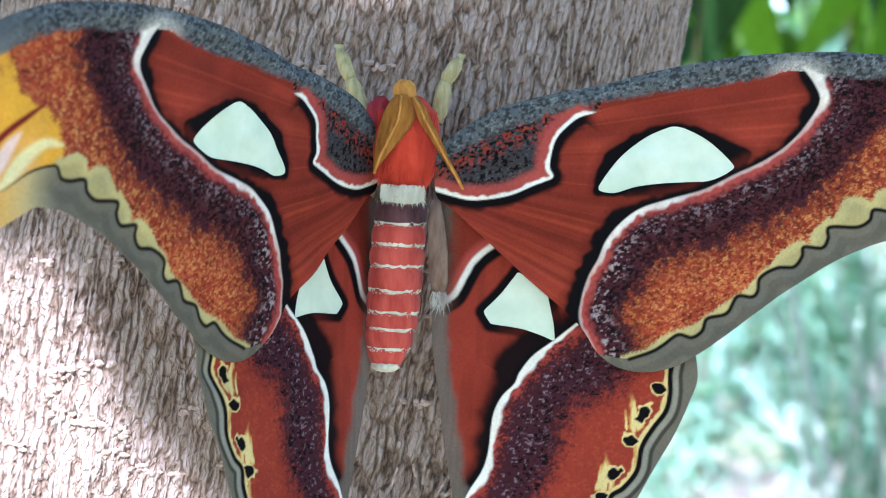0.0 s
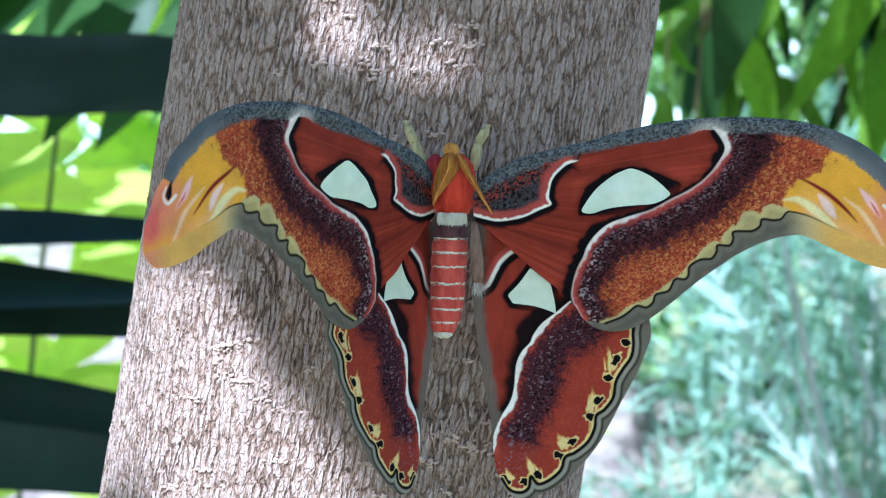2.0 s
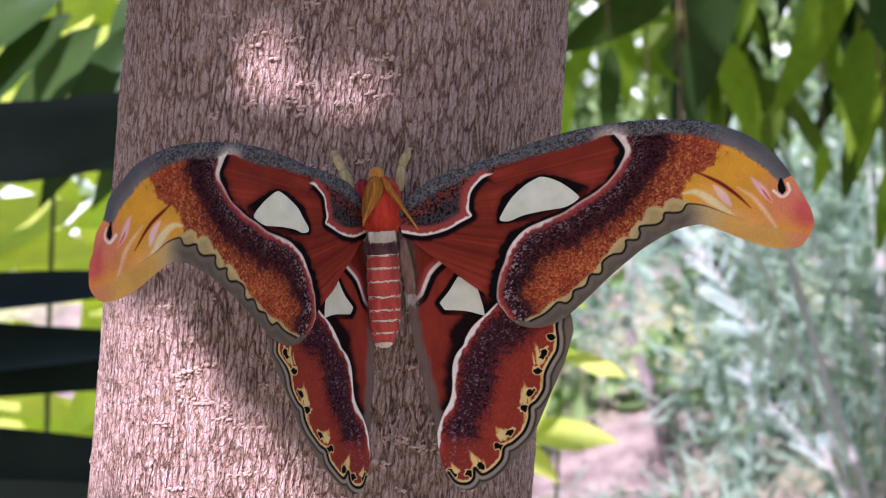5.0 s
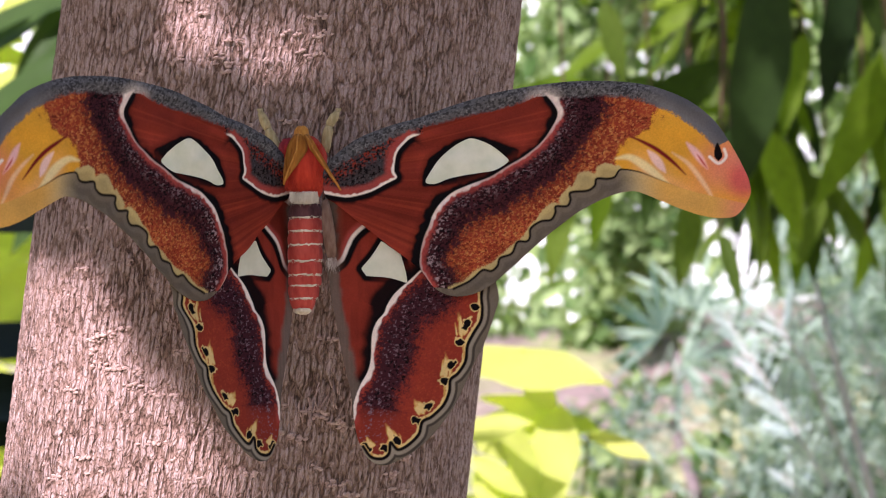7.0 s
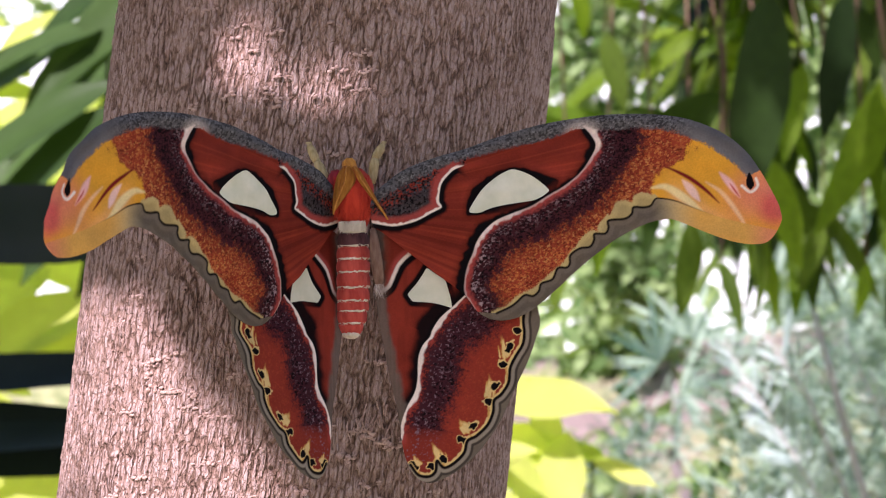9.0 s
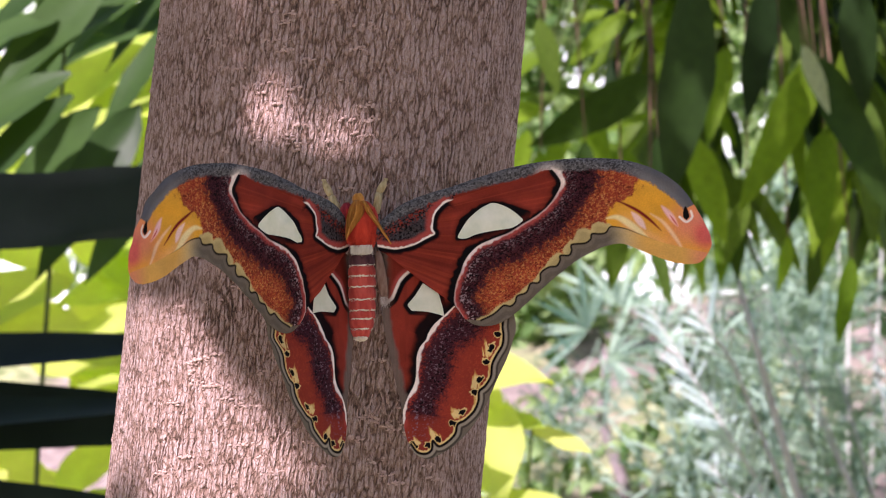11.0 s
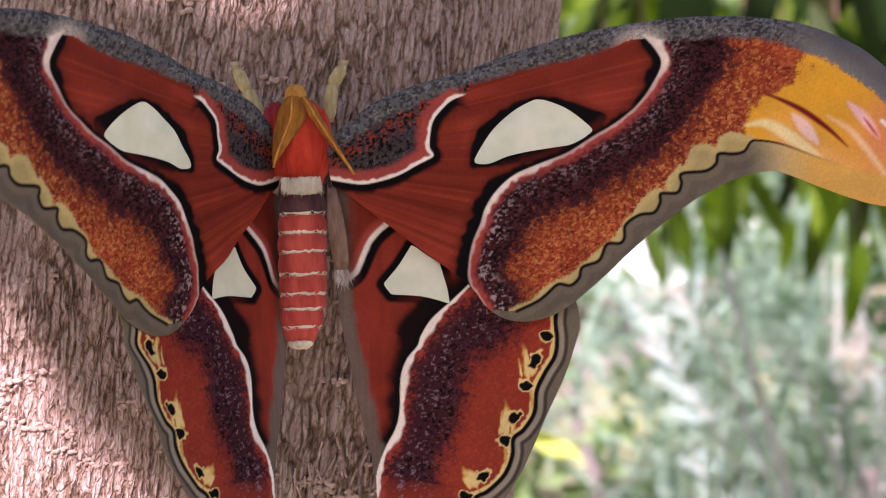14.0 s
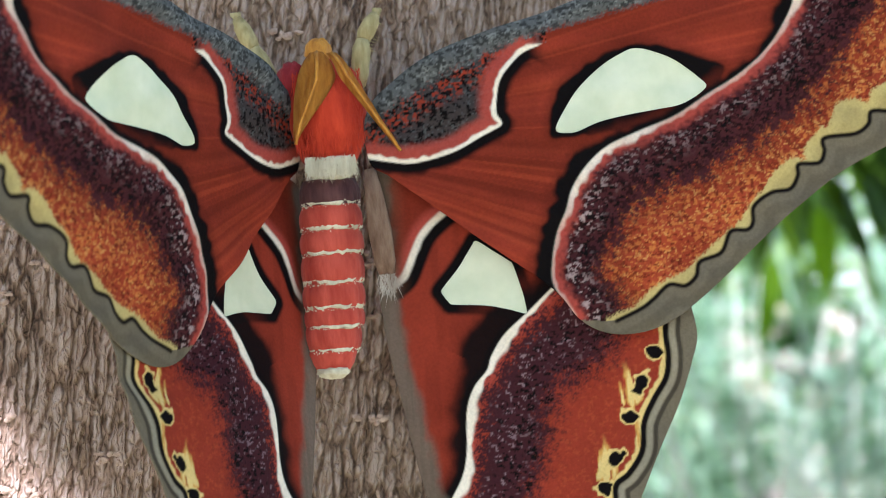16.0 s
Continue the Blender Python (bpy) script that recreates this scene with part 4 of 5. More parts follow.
    # the hindwing's folded inner flap beside the abdomen, frayed at its foot
    flap_fur = fur_material("grey_flap", (0.13, 0.070, 0.048), (0.26, 0.165, 0.120), 700)
    flap = part("inner_flap", tube([(0.0066, 0.0012, -0.0012), (0.0071, 0.0006, -0.006), (0.0077, 0.0004, -0.012), (0.0082, 0.0008, -0.018), (0.0084, 0.0022, -0.0228)], [0.0010, 0.0017, 0.0021, 0.0019, 0.0006], 16, 0.35), flap_fur, moth, "folded grey-brown inner flap of the hindwing", right)
    v, f = hairs(90, lambda r: ((r.uniform(0.0070, 0.0100), 0.0005, r.uniform(-0.0226, -0.0200)), (r.uniform(-0.4, 0.3), 0.05, -1)), 0.0026, 0.00006, 12)
    tagged(part_of("fringe", mesh_of("flap_fringe", v, f, grey_fur), flap), kind="stuff")


make_moth()


# ---- leaves ----
def leaf_shape(length, width, sag=0.15, fold=0.25, wave=0.02, seg=8, point=1.3, seed=0, edge=0.04):
    """A leaf along +Y from its stalk, its upper face to +Z: folded on the midrib, sagging to the tip, wavy at the rim."""
    r = np.random.default_rng(seed)
    ph = r.uniform(0, 6)
    verts, faces = [], []
    for i in range(seg + 1):
        t = i / seg
        w = width * 0.5 * (math.sin(math.pi * t ** 0.85) ** 0.8 * (1 - 0.35 * t ** point) + 0.02)
        y, z = length * (t - 0.12 * sag * t * t), -length * sag * t * t
        for k in (-1, -0.5, 0, 0.5, 1):
            rim = wave * length * abs(k) * math.sin(ph + t * 9 + k * 2)
            uneven = 1 + edge * (math.sin(ph * 2 + t * 13 * k) + 0.6 * math.sin(ph + 29 * t + 2 * k))
            verts.append((w * k * uneven, y, z + fold * w * abs(k) + rim))
    for i in range(seg):
        for k in range(4):
            a = i * 5 + k
            faces.append((a, a + 1, a + 6, a + 5))
    return verts, faces


def aim(place, along, up=(0, 0, 1), size=1.0):
    """A pose whose +Y runs along a direction, +Z towards up."""
    y = Vector(along).normalized()
    x = y.cross(Vector(up))
    x = x.normalized() if x.length > 1e-3 else Vector((1, 0, 0))
    z = x.cross(y)
    m = Matrix((x, y, z)).transposed().to_4x4()
    return Matrix.Translation(place) @ m @ Matrix.Diagonal((size, size, size, 1))


def scatter(shapes, poses):
    """One joined mesh's data out of many posed leaf shapes."""
    V, F, o = [], [], 0
    for i, m in enumerate(poses):
        v, f = shapes[i % len(shapes)]
        a = np.array(v)
        M = np.array(m)
        V.append(a @ M[:3, :3].T + M[:3, 3])
        F += [tuple(k + o for k in q) for q in f]
        o += len(v)
    return np.vstack(V), F


# these two greens are near-black because the shade is in the colour
LEAF_DARK = leaf_material("shade_toned_leaf", (0.008, 0.015, 0.010), (0.018, 0.030, 0.020), 0.38, 0.08)
LEAF_BROAD = leaf_material("broad_shade_toned_leaf", (0.012, 0.020, 0.015), (0.026, 0.040, 0.030), 0.3, 0.08)
LEAF_GREEN = leaf_material("mango_leaf", (0.026, 0.056, 0.010), (0.125, 0.20, 0.028), 0.5, 0.45)
# deep green, darkened further to hold the shade in the colour
LEAF_DEEP = leaf_material("deep_green_shade_leaf", (0.014, 0.036, 0.010), (0.058, 0.112, 0.030), 0.42, 0.3)
# the bough's leaf green with shade put into the colour
LEAF_SHADE = leaf_material("shade_toned_bough_leaf", (0.009, 0.024, 0.006), (0.034, 0.070, 0.015), 0.5, 0.3)
PALE_LEAF = leaf_material("pale_leaf_underside", (0.20, 0.26, 0.14), (0.34, 0.40, 0.24), 0.5, 0.3)
# the bough's leaf green with sunlight put into the colour
LEAF_SUNLIT = leaf_material("sunlit_toned_leaf", (0.07, 0.14, 0.010), (0.17, 0.27, 0.022), 0.5, 0.55)
LEAF_LIME = leaf_material("lime_leaf", (0.36, 0.46, 0.09), (0.64, 0.68, 0.20), 0.45, 0.5)
LEAF_BLUE = leaf_material("silvery_needles", (0.06, 0.135, 0.095), (0.42, 0.57, 0.46), 0.6, 0.25, 3)
LEAF_SILVER = leaf_material("silver_blue_leaf", (0.30, 0.42, 0.40), (0.58, 0.70, 0.68), 0.5, 0.2, 6)
LEAF_FAR = leaf_material("shrub_leaf", (0.05, 0.12, 0.03), (0.30, 0.42, 0.18), 0.5, 0.3, 2)
STEM = fur_material("twig", (0.08, 0.05, 0.03), (0.20, 0.13, 0.08), 60)
PALE = fur_material("pale_stem", (0.30, 0.31, 0.27), (0.55, 0.56, 0.50), 60)
GREY_STEM = fur_material("grey_stem", (0.14, 0.115, 0.11), (0.30, 0.26, 0.25), 60)
STALK = fur_material("green_stalk", (0.05, 0.08, 0.02), (0.12, 0.16, 0.05), 60)


# ---- an unseen crown added to the tree to shade the trunk but for two gaps ----
SPOT = [(-0.046, 0.0145, 1.468), (-0.037, 0.0145, 1.473), (-0.026, 0.014, 1.468), (-0.012, 0.014, 1.456), (-0.003, 0.014, 1.444), (-0.020, 0.014, 1.445), (-0.034, 0.014, 1.453), (-0.043, 0.014, 1.461)]
STREAK = [(-0.052, 0.023, 1.490), (-0.046, 0.022, 1.488), (-0.041, 0.022, 1.530), (-0.049, 0.023, 1.530)]
SIDE = [(-0.13, 0.10, 1.380), (-0.105, 0.070, 1.379), (-0.084, 0.036, 1.375), (-0.067, 0.026, 1.364), (-0.054, 0.021, 1.352), (-0.041, 0.0165, 1.337), (-0.030, 0.0145, 1.322), (-0.027, 0.0135, 1.303), (-0.031, 0.0132, 1.25), (-0.09, 0.04, 1.25), (-0.115, 0.06, 1.285), (-0.14, 0.10, 1.32)]


def on_screen(p):
    """Where the sun's ray through p meets the upright plane through the trunk's front."""
    k = (p[1] - 0.02) / SUN_FROM.y
    return p[0] - k * SUN_FROM.x, p[2] - k * SUN_FROM.z


def make_shade_crown():
    r = np.random.default_rng(21)
    gaps = [np.array([on_screen(p) for p in g]) for g in (SPOT, STREAK, SIDE)]
    shapes = [leaf_shape(0.095, 0.05, 0.1, 0.15, 0.01, 4, seed=s) for s in range(3)]
    poses = []

    def put(target, far, size):
        p = Vector(target) + SUN_FROM * far
        d = Vector((r.uniform(-1, 1), r.uniform(-1, 1), r.uniform(-0.5, 0.1)))
        poses.append(aim(p - d.normalized() * 0.045 * size, d, SUN_FROM + Vector(r.uniform(-0.25, 0.25, 3)), size))

    for layer in range(3):
        for i in range(34):
            for j in range(28):
                q = np.array([[-0.5 + 0.034 * i + r.uniform(-0.012, 0.012), 0.92 + 0.034 * j + r.uniform(-0.012, 0.012)]])
                if ((q[0, 0] - 0.07) / 0.55) ** 2 + ((q[0, 1] - 1.40) / 0.47) ** 2 > r.uniform(0.6, 1.3):
                    continue
                if any(inside(q, g)[0] or nearest(q, g, True)[0][0] < (0.037 if g is gaps[0] else 0.030) for g in gaps):
                    continue
                put((q[0, 0], 0.02, q[0, 1]), r.uniform(1.25, 2.1), 1.0)
    for _ in range(900):
        q = np.array([[r.normal(0.05, 0.5), r.normal(1.45, 0.42)]])
        if not any(inside(q, g)[0] or nearest(q, g, True)[0][0] < 0.085 for g in gaps):
            put((q[0, 0], 0.02, q[0, 1]), r.uniform(1.2, 2.9), r.uniform(0.9, 1.4))
    # small leaves finish the rims of the gaps
    for _ in range(5200):
        q = np.array([[r.uniform(-0.26, 0.1), r.uniform(1.2, 1.6)]])
        dist = min(nearest(q, g, True)[0][0] for g in gaps)
        if any(inside(q, g)[0] for g in gaps) or not (0.016 if 1.438 < q[0, 1] < 1.48 else 0.009) < dist < 0.048:
            continue
        put((q[0, 0], 0.02, q[0, 1]), r.uniform(0.85, 1.3), 0.32)
    # a few leaves dapple the foot of the light on the trunk's flank
    for _ in range(7):
        put((r.uniform(-0.13, -0.10), 0.05, r.uniform(1.29, 1.312)), r.uniform(1.6, 2.2), 0.36)
    # more unseen leaves, added to shade the side plants and the hanging bough
    for _ in range(1500):
        put((r.uniform(-1.1, -0.3), r.uniform(0.4, 1.9), r.uniform(1.0, 1.7)), r.uniform(1.4, 2.4), 1.9)
    for _ in range(120):
        put((r.uniform(0.1, 1.3), r.uniform(2.4, 3.5), r.uniform(1.5, 2.3)), r.uniform(1.2, 2.4), 1.9)
    V, F = scatter(shapes, poses)
    tagged(part_of("crown", mesh_of("crown", V, F, LEAF_GREEN), TREE, "dense green leafy crown, unseen, added to block the sun"), kind="stuff")
    # limbs added out of view to carry the crown
    for tip in ((-0.9, -0.8, 2.9), (-0.5, 0.6, 3.1), (0.5, 0.9, 3.0), (-1.2, 0.3, 3.2)):
        a, b = Vector((TRUNK_X + LEAN * 1.0, TRUNK_Y, 2.4)), Vector(tip)
        path = [a.lerp(b, t) + Vector((0, 0, 0.15 * math.sin(math.pi * t))) for t in (0, 0.25, 0.5, 0.75, 1)]
        part("limb", tube(path, [0.04, 0.032, 0.024, 0.015, 0.006], 12), BARK, TREE)


make_shade_crown()


# ---- leafy bough hanging on the open side ----
def make_hanging_bough():
    r = np.random.default_rng(5)
    bough = new("hanging_bough")
    bough.location = (0.7, 2.9, 2.5)
    tagged(bough, "bough with long drooping glossy green leaves", "branch")
    # F and D leaves carry sun and shade in their colour
    kinds = {"G": LEAF_GREEN, "F": LEAF_SUNLIT, "D": LEAF_SHADE, "P": PALE_LEAF}
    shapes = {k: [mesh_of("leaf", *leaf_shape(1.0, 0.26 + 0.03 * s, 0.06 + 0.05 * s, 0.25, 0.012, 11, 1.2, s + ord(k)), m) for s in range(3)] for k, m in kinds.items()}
    inv = Matrix.Translation(-bough.location)

    def leaf(base, tip, up, kind):
        d = Vector(tip) - Vector(base)
        part_of("leaf", shapes[kind][r.integers(3)], bough, m=inv @ aim(base, d, up, d.length))

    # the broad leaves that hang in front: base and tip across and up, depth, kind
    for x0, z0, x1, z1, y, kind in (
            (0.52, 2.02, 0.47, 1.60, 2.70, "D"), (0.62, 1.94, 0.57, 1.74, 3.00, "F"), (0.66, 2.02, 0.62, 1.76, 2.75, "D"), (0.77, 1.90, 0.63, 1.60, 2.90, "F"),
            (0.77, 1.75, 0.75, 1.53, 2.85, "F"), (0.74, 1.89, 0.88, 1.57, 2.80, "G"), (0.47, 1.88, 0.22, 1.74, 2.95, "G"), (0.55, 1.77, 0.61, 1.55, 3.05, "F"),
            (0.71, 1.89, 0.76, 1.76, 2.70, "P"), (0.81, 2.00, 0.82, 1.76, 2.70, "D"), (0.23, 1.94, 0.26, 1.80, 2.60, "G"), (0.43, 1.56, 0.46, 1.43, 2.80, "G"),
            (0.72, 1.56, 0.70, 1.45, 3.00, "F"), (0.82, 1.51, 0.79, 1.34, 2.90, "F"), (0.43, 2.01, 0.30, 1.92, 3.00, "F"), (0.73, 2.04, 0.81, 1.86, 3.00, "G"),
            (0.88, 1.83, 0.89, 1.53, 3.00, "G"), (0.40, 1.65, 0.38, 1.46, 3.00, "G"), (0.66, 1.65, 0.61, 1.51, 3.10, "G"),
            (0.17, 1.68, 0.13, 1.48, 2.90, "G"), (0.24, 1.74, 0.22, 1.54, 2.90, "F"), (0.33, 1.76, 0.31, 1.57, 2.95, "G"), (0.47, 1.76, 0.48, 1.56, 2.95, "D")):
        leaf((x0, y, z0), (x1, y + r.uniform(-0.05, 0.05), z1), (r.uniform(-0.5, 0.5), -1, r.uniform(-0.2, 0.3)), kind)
        top = Vector((x0 + r.uniform(-0.06, 0.06), y + 0.1, 2.5))
        part("twig", tube([inv @ top, inv @ top.lerp(Vector((x0, y, z0)), 0.6), inv @ Vector((x0, y, z0))], [0.004, 0.003, 0.0015], 8), STEM, bough)
    # a loose spray towards the trunk
    for _ in range(16):
        q = Vector((r.uniform(0.20, 0.56), r.uniform(3.1, 3.7), r.uniform(1.82, 2.16)))
        d = Vector((r.uniform(-1, 1), r.uniform(-0.3, 0.1), r.uniform(-0.9, 0.5))).normalized() * r.uniform(0.13, 0.24)
        leaf(q, q + d, (r.uniform(-0.4, 0.4), -0.8, 0.7), "FFG"[r.integers(3)])
        part("twig", tube([inv @ q, inv @ (q + Vector((0.1, 0, 0.25))), inv @ Vector((0.6, 3.4, 2.5))], [0.0015, 0.002, 0.004], 6), STALK, bough)
    # the mass of smaller leaves behind them
    for k in range(40):
        x, y = r.uniform(0.54, 1.60), r.uniform(3.05, 4.3)
        z0 = (1.62 if x < 0.55 else 1.56) + 0.16 + 0.5 * r.uniform(0, 1) ** 1.3
        p = [Vector((x + r.uniform(-0.12, 0.12), y, 2.55)), Vector((x + r.uniform(-0.05, 0.05), y - 0.02, (2.5 + z0) / 2)), Vector((x, y, z0))]
        part("twig", tube([inv @ q for q in p], [0.005, 0.004, 0.002], 8), STALK, bough)
        for i in range(13):
            t = r.uniform(0.15, 1.0) if i > 2 else 1.0
            q = p[0].lerp(p[1], t * 2) if t < 0.5 else p[1].lerp(p[2], t * 2 - 1)
            a = r.uniform(0, 6.28)
            d = Vector((0.7 * math.cos(a), math.sin(a) * 0.4, -r.uniform(0.5, 2.0))).normalized() * r.uniform(0.19, 0.34)
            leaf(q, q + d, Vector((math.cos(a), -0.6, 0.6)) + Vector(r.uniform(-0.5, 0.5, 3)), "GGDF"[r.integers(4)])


make_hanging_bough()


def plant(name, label, place, leaves, shape, material, category="plant", stalk=0.006, every=1):
    """A plant rooted at place; leaves are rows of (base, tip, up, size)."""
    thing = new(name)
    thing.location = place
    tagged(thing, label, category)
    inv = Matrix.Translation(-Vector(place))
    length = max(v[1] for v in shape[0])
    me = mesh_of("leaf", *shape, material)
    for i, (base, tip, up, size) in enumerate(leaves):
        base, tip = Vector(base), Vector(tip)
        part_of("leaf", me, thing, m=inv @ aim(base, tip - base, up, size * (tip - base).length / length))
        if i % every:
            continue
        root = Vector((place[0] + (base.x - place[0]) * 0.15, place[1] + (base.y - place[1]) * 0.15, place[2]))
        mid = root.lerp(base, 0.6) + Vector((0, 0, 0.12))
        part("stalk", tube([inv @ root, inv @ root.lerp(mid, 0.5), inv @ mid, inv @ base], [stalk * 1.4, stalk * 1.2, stalk, stalk * 0.7], 8), STALK, thing)
    return thing


# dark strap leaves beside the trunk, its shade also put into their colour
strap = plant("strap_leaf_plant", "plant with broad strap leaves, deep shade put into their near-black green", (-1.25, 1.75, 0.0), [
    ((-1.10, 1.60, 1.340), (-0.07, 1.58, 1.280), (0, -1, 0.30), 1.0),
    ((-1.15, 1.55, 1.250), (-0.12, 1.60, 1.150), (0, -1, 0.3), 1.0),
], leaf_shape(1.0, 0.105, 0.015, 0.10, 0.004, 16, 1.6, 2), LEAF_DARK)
plant("strap_leaf_plant", "slender plant with strap leaves, shade put into their dark green", (-1.2, 1.5, 0.0), [
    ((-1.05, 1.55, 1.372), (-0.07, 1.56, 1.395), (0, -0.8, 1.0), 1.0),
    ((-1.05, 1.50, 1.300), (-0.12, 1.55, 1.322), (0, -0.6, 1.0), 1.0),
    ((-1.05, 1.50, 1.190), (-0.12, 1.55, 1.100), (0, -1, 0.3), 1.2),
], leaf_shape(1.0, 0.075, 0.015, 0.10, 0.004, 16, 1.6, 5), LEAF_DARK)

plant("broad_leaf_plant", "plant with a broad wavy leaf, shade put into its near-black green", (-1.3, 1.6, 0.0), [
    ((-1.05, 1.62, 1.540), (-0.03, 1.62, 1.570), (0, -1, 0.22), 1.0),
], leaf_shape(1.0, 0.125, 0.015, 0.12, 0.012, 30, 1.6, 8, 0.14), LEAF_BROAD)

# lime leaves in the sun behind them
rl = np.random.default_rng(12)
rows = []
for _ in range(175):
    b = Vector((rl.uniform(-1.35, -0.22), rl.uniform(2.6, 3.6), rl.uniform(0.95, 2.15)))
    a = rl.uniform(-0.7, 0.4)
    d = Vector((math.cos(a) * rl.choice([-1, 1]), -0.3, math.sin(a) - 0.15)).normalized()
    rows.append((b, b + d * rl.uniform(0.16, 0.30), Vector((rl.uniform(-0.5, 0.2), -0.7, 0.8)), 1.0))
plant("lime_leaf_shrub", "shrub with broad sunlit lime-green leaves", (-0.8, 3.1, 0.0), rows, leaf_shape(0.22, 0.13, 0.18, 0.2, 0.02, 8, 1.2, 3), LEAF_LIME, "shrub", 0.003, 35)

# a spray of long dark leaves above them, shade put into their green
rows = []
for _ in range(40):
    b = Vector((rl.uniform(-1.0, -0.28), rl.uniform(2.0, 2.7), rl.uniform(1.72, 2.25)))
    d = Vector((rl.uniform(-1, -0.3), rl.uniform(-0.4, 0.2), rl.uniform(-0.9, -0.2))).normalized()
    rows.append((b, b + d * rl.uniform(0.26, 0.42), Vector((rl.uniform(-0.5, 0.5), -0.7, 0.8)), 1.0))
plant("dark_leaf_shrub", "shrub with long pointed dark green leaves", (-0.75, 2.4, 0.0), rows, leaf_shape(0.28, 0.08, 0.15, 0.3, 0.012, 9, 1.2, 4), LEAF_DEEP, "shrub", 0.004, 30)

# sunlit lime leaves low on the open side
rows = [((-0.03, 2.15, 1.345), (0.18, 2.02, 1.350), (-0.1, -0.75, 1), 1.0), ((0.127, 2.12, 1.286), (0.109, 2.08, 1.180), (-0.2, -0.8, 0.6), 1.5),
        ((0.165, 2.14, 1.240), (0.235, 2.10, 1.222), (-0.1, -0.7, 1), 1.2), ((0.09, 2.12, 1.138), (0.20, 2.06, 1.137), (-0.2, -0.8, 0.8), 1.2),
        ((0.115, 2.16, 1.262), (0.071, 2.10, 1.364), (-0.3, -0.8, 0.5), 0.9), ((0.115, 2.16, 1.262), (0.020, 2.10, 1.311), (-0.2, -0.8, 0.6), 0.9), ((0.115, 2.16, 1.262), (0.165, 2.10, 1.258), (-0.2, -0.7, 0.8), 1.2)]
for _ in range(15):
    b = Vector((rl.uniform(-0.05, 0.06), rl.uniform(2.05, 2.3), rl.uniform(1.08, 1.31)))
    d = Vector((rl.uniform(0.3, 1.0), rl.uniform(-0.6, 0.0), rl.uniform(-0.9, 0.35))).normalized()
    rows.append((b, b + d * rl.uniform(0.09, 0.15), Vector((rl.uniform(-0.5, 0.3), -0.7, 0.8)), 1.0))
plant("lime_leaf_plant", "plant with soft sunlit yellow-green leaves", (0.05, 2.35, 0.0), rows, leaf_shape(0.13, 0.055, 0.2, 0.06, 0.035, 10, 1.2, 6), LEAF_LIME, "plant", 0.003, 2)


# ---- feathery silver-green shrubs in the sun ----
def make_plume(seed, height):
    """One plume: a bowed stem with fine upswept needles, as one mesh."""
    r = np.random.default_rng(seed)
    V, F = [], []
    bow = Vector((r.uniform(-0.5, 0.5), r.uniform(-0.3, 0.3), 0))
    n = 16
    axis = [Vector((0, 0, height * t)) + bow * (t * t) * height * 0.6 for t in np.linspace(0, 1, n)]
    for i in range(n - 1):
        a, b = axis[i], axis[i + 1]
        w0, w1 = 0.012 * (1 - i / n) + 0.002, 0.012 * (1 - (i + 1) / n) + 0.002
        o = len(V)
        for p, w in ((a, w0), (b, w1)):
            V += [p + Vector((w, 0, 0)), p + Vector((-w * 0.5, w * 0.87, 0)), p + Vector((-w * 0.5, -w * 0.87, 0))]
        F += [(o, o + 1, o + 4, o + 3), (o + 1, o + 2, o + 5, o + 4), (o + 2, o, o + 3, o + 5)]
    for _ in range(18):
        t = r.uniform(0.3, 0.98)
        k = min(int(t * (n - 1)), n - 2)
        p = axis[k].lerp(axis[k + 1], t * (n - 1) - k)
        a = r.uniform(0, 6.28)
        d = Vector((math.cos(a), math.sin(a), r.uniform(0.3, 1.1))).normalized()
        ln = height * r.uniform(0.14, 0.30) * (1.15 - t * 0.6)
        for s in range(26):
            u = s / 26
            q = p + d * ln * u + Vector((0, 0, -0.15 * ln * u * u))
            b = r.uniform(0, 6.28)
            e = (d * 0.9 + Vector((math.cos(b), math.sin(b), r.uniform(-0.4, 0.6)))).normalized() * r.uniform(0.04, 0.085)
            side = e.cross(Vector((0, 1, 0.2))).normalized() * 0.0022
            o = len(V)
            V += [q - side, q + side, q + e * 0.6 + side * 0.8, q + e]
            F.append((o, o + 1, o + 2, o + 3))
    return V, F


def make_feather_shrubs():
    r = np.random.default_rng(9)
    meshes = []
    for s in range(5):
        V, F = make_plume(60 + s, 1.0)
        meshes.append(mesh_of("plume", V, F, LEAF_BLUE))
    for i, (x, y) in enumerate(((2.35, 5.4), (1.32, 5.6), (1.62, 5.3), (2.0, 6.0), (1.25, 7.6), (1.75, 7.3), (2.5, 6.6))):
        shrub = new("feathery_shrub")
        shrub.location = (x, y, ground_height(y))
        tagged(shrub, "feathery silver-green needle shrub in sunlight", "shrub", "feathery shrubs")
        for k in range(5):
            h = r.uniform(1.1, 1.8) if k else 1.75
            part_of("plume", meshes[r.integers(5)], shrub, m=pose(r.uniform(-0.2, 0.2), r.uniform(-0.2, 0.2), -0.02, r.uniform(-12, 12), r.uniform(-12, 12), r.uniform(0, 360)) @ Matrix.Diagonal((h, h, h, 1)))
        for k in range(2):
            a, ln = r.uniform(-0.45, 0.45), r.uniform(1.1, 1.7) * (1 if x > 1.3 else 0.5)
            part("stem", tube([(0, 0, 0), (a * 0.4, r.uniform(-0.1, 0.1), ln * 0.5), (a, r.uniform(-0.15, 0.15), ln)], [0.014, 0.009, 0.004], 8), PALE, shrub)


make_feather_shrubs()


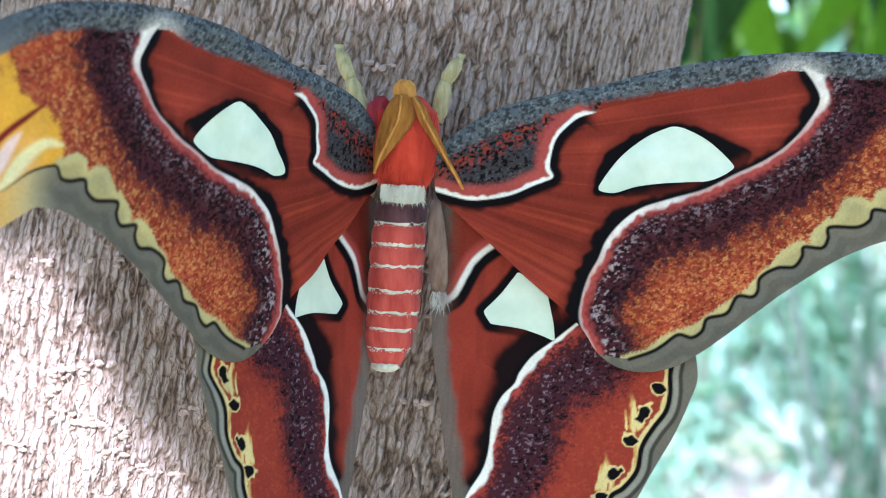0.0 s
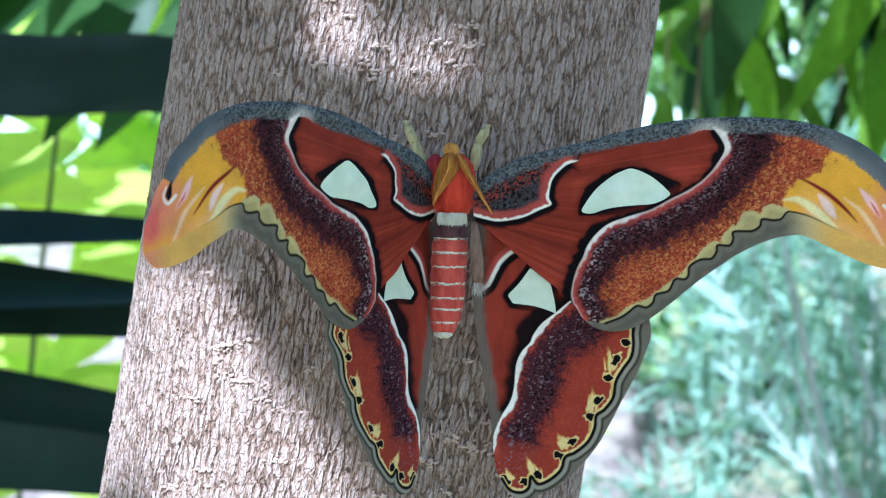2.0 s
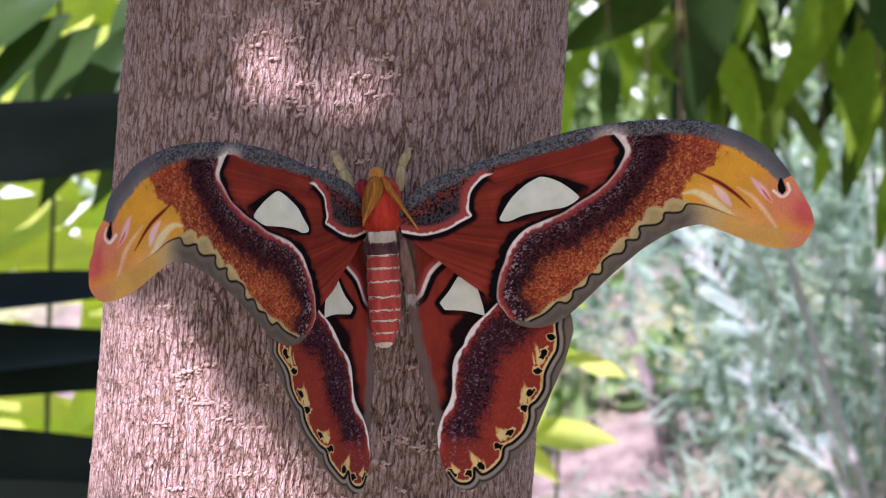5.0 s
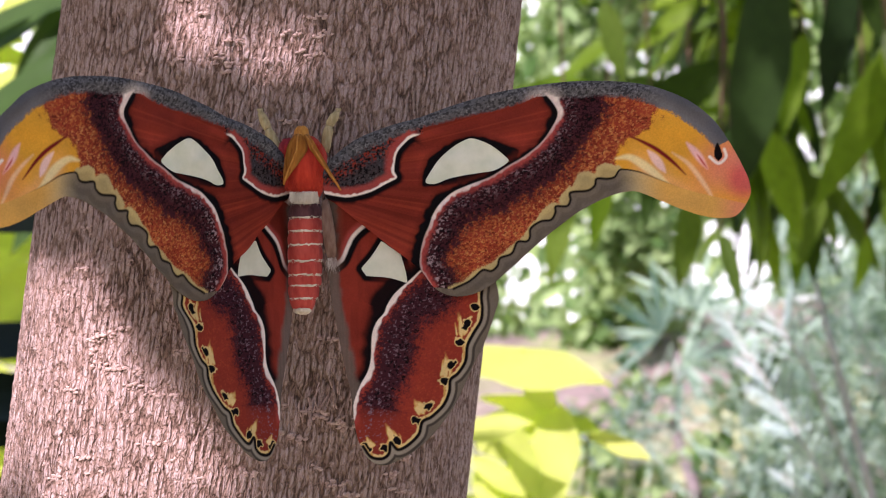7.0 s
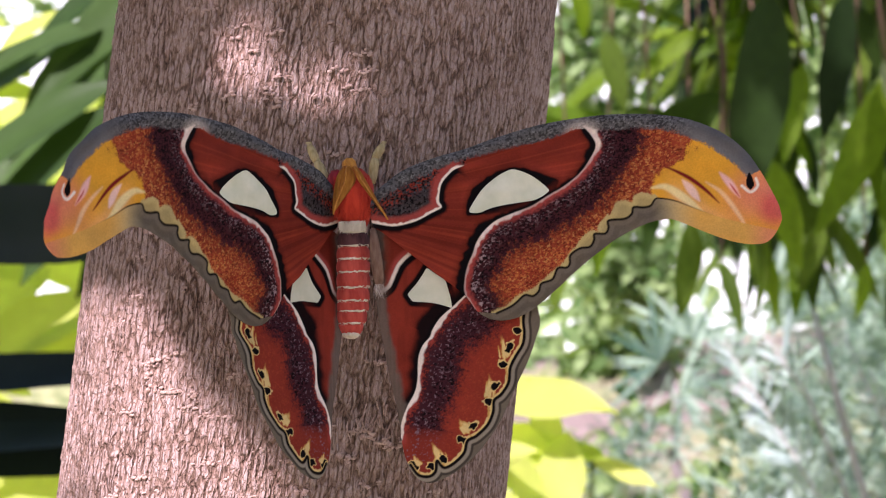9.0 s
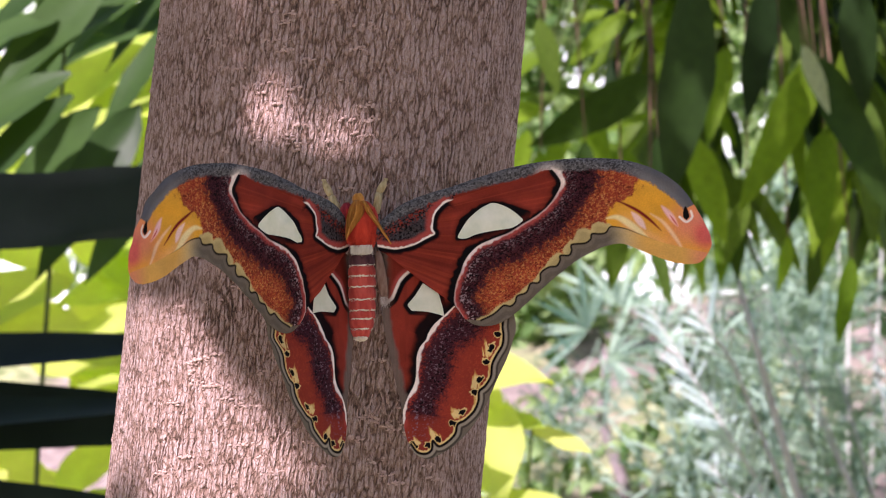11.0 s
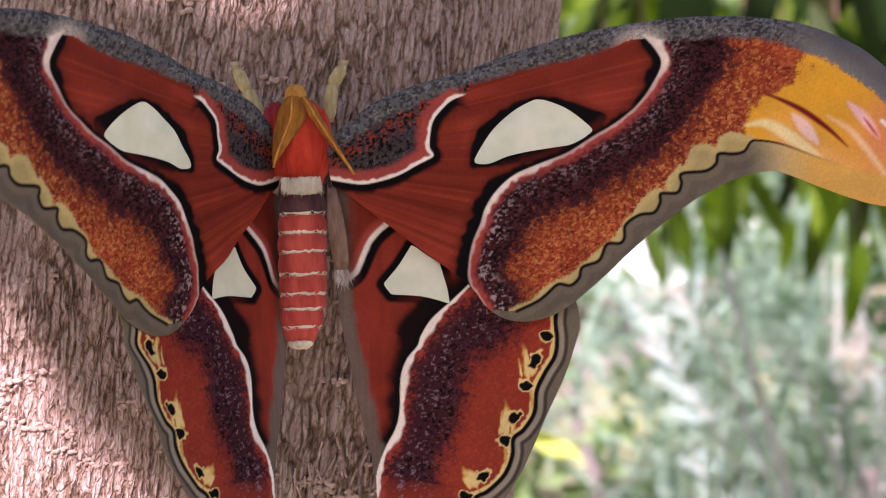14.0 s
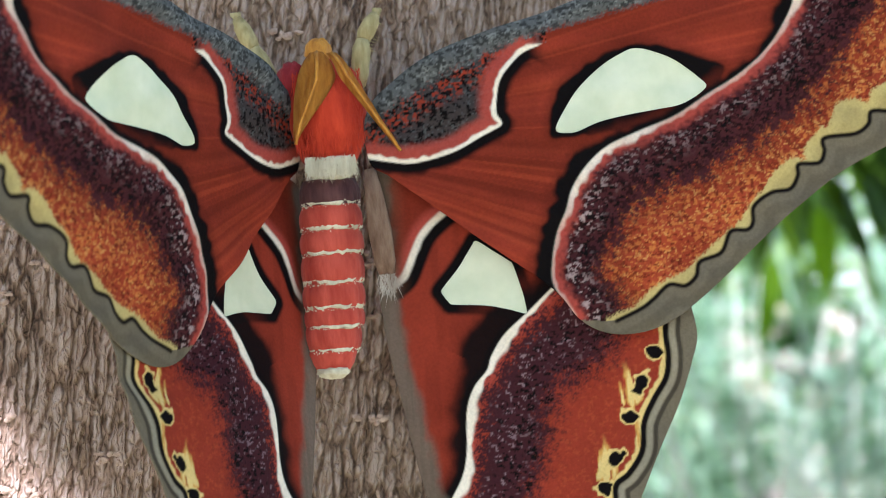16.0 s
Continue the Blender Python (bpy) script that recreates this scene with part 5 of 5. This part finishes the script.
def make_silver_shrub():
    """A slim shrub with one long pale stem and a broad silver spray."""
    shrub = new("silver_shrub")
    shrub.location = (1.08, 4.8, 0)
    tagged(shrub, "slim silver-blue shrub with a pale leaning stem", "shrub")
    r = np.random.default_rng(15)
    part("stem", tube([(0.22, 0, -0.02), (0.02, 0, 0.70), (-0.04, 0, 0.90), (-0.12, 0, 1.25), (-0.20, 0, 1.62)], [0.016, 0.013, 0.012, 0.010, 0.005], 8), PALE, shrub)
    for k in range(10):
        x1, z1 = -0.12 + 0.095 * k + r.uniform(-0.03, 0.03), r.uniform(1.15, 1.55)
        part("stem", tube([(0.30, 0, -0.02), (0.30 + 0.35 * (x1 - 0.30), 0.03, 0.55 * z1), (x1, r.uniform(-0.1, 0.1), z1)], [0.007, 0.005, 0.0025], 6), PALE, shrub)
    needle = mesh_of("spray", *leaf_shape(0.16, 0.016, 0.25, 0.3, 0.0, 5, 1.3, 3), LEAF_SILVER)
    for x0, z0, x1, z1, count in ((-0.16, 0.98, -0.44, 1.46, 34), (-0.05, 0.72, -0.30, 1.02, 22), (0.30, 0.75, 0.22, 1.30, 26), (-0.20, 1.30, -0.42, 1.62, 16)):
        a, b = Vector((x0, 0.05, z0)), Vector((x1, -0.05, z1))
        part("branch", tube([(0.10, 0, 0.3), a.lerp(Vector((0.06, 0, 0.5)), 0.4), a, b], [0.009, 0.007, 0.005, 0.002], 8), PALE, shrub)
        for i in range(count):
            t = i / (count - 1)
            q = a.lerp(b, t)
            side = 1 if i % 2 else -1
            d = (b - a).normalized() + Vector((0.75 * side * r.uniform(0.6, 1.2), r.uniform(-0.5, 0.3), 0.35 * r.uniform(-1, 1)))
            part_of("needle_leaf", needle, shrub, m=aim(q, d, (0, -1, 0.4), r.uniform(0.55, 1.1) * (1.15 - 0.6 * t)))


make_silver_shrub()


def make_fan_palm():
    palm = new("fan_palm")
    palm.location = (0.80, 8.0, ground_height(8.0))
    tagged(palm, "small blue-green fan palm with splayed blades", "palm")
    r = np.random.default_rng(2)
    part("stem", tube([(0.08, 0, -0.02), (0.06, 0, 0.25), (-0.05, 0, 0.6), (0, 0, 1.0)], [0.034, 0.030, 0.026, 0.02], 12), GREY_STEM, palm)
    blade = mesh_of("blade", *leaf_shape(0.36, 0.035, 0.12, 0.4, 0.0, 7, 1.5, 1), LEAF_BLUE)
    for cx, cz, tilt in ((-0.10, 1.02, -50), (0.05, 1.12, 5), (0.22, 0.98, 50), (-0.02, 0.9, 105)):
        hub = Vector((cx, r.uniform(-0.15, 0.1), cz))
        part("leaf_stalk", tube([(0, 0, 0.92), Vector((0, 0, 0.95)).lerp(hub, 0.5) + Vector((0, 0, 0.05)), hub], [0.012, 0.009, 0.006], 8), STALK, palm)
        for i in range(10):
            a = radians(tilt + (i - 4.5) * 17 + r.uniform(-6, 6))
            part_of("blade", blade, palm, m=aim(hub, (math.sin(a), -0.25, math.cos(a)), (0, -1, 0.4), r.uniform(0.5, 1.0)))


make_fan_palm()


# ---- shrubbery and trees in the distance ----
def make_thicket(name, label, count, xs, ys, zs, size, material, seed, clumps, category, width=0.45):
    r = np.random.default_rng(seed)
    shapes = [leaf_shape(1.0, width, 0.2, 0.25, 0.03, 3, seed=s) for s in range(3)]
    poses = []
    cen = [(r.uniform(*xs), r.uniform(*ys), r.uniform(*zs), r.uniform(0.5, 1.3)) for _ in range(clumps)]
    for _ in range(count):
        cx, cy, cz, cr = cen[r.integers(clumps)]
        p = Vector((cx, cy, cz)) + Vector(r.normal(0, 0.42, 3)) * cr * (zs[1] - zs[0]) * 0.22
        if p.z < 0.02:
            continue
        poses.append(aim(p, r.uniform(-1, 1, 3), r.uniform(-1, 1, 3) + np.array([0, -0.5, 0.8]), size * r.uniform(0.6, 1.4)))
    V, F = scatter(shapes, poses)
    return tagged(new(name, mesh_of(name, V, F, material)), label, category, kind="stuff")


make_thicket("shrubbery", "sunlit mixed green garden shrubbery", 15000, (-5, 7), (11.8, 15), (1.5, 4.2), 0.17, LEAF_FAR, 31, 60, "shrubs")
make_thicket("shrubbery", "soft green shrub behind the feathery shrubs", 2200, (0.2, 3.0), (10.6, 12.5), (1.7, 2.8), 0.13, LEAF_FAR, 36, 12, "shrubs")
make_thicket("undergrowth", "soft silvery green undergrowth over leaf litter", 2500, (0.45, 3.6), (5.4, 8.8), (0.20, 1.20), 0.20, LEAF_BLUE, 33, 30, "undergrowth", 0.05)
make_thicket("undergrowth", "low green leafy undergrowth on the bank", 520, (0.1, 2.8), (7.6, 9.8), (0.6, 1.35), 0.14, LEAF_FAR, 38, 20, "undergrowth")
# dark-coloured clumps stand in for shadow between the shrubs
make_thicket("undergrowth", "undergrowth on the bank with shade put into its dark green", 750, (0.9, 3.2), (7.0, 10.5), (0.6, 1.7), 0.19, LEAF_DEEP, 39, 12, "undergrowth")
make_thicket("far_trees", "hazy sunlit tree line at the garden's edge", 9500, (-22, 24), (24, 38), (0.5, 13), 0.62, LEAF_FAR, 32, 110, "trees")


def make_haze():
    """The bright hazy sky low over the garden, far behind the trees."""
    n = Nodes("bright_haze", 1.0)
    n.bsdf.inputs["Base Color"].default_value = (0.7, 0.75, 0.75, 1)
    n.bsdf.inputs["Emission Color"].default_value = (0.86, 0.97, 0.93, 1)
    n.bsdf.inputs["Emission Strength"].default_value = 0.31
    k = 24
    verts = []
    for i in range(k + 1):
        a = radians(-40 + 80 * i / k)
        verts += [(70 * math.sin(a), 70 * math.cos(a), -1.0), (70 * math.sin(a), 70 * math.cos(a), 32.0)]
    faces = [(2 * i, 2 * i + 1, 2 * i + 3, 2 * i + 2) for i in range(k)]
    tagged(new("backdrop", mesh_of("backdrop", verts, faces, n.mat)), "bright hazy sky far behind the trees", "sky", kind="structure")


make_haze()


def motions():
    """Nothing but the camera moves: the moth rests and the air is still."""


motions()
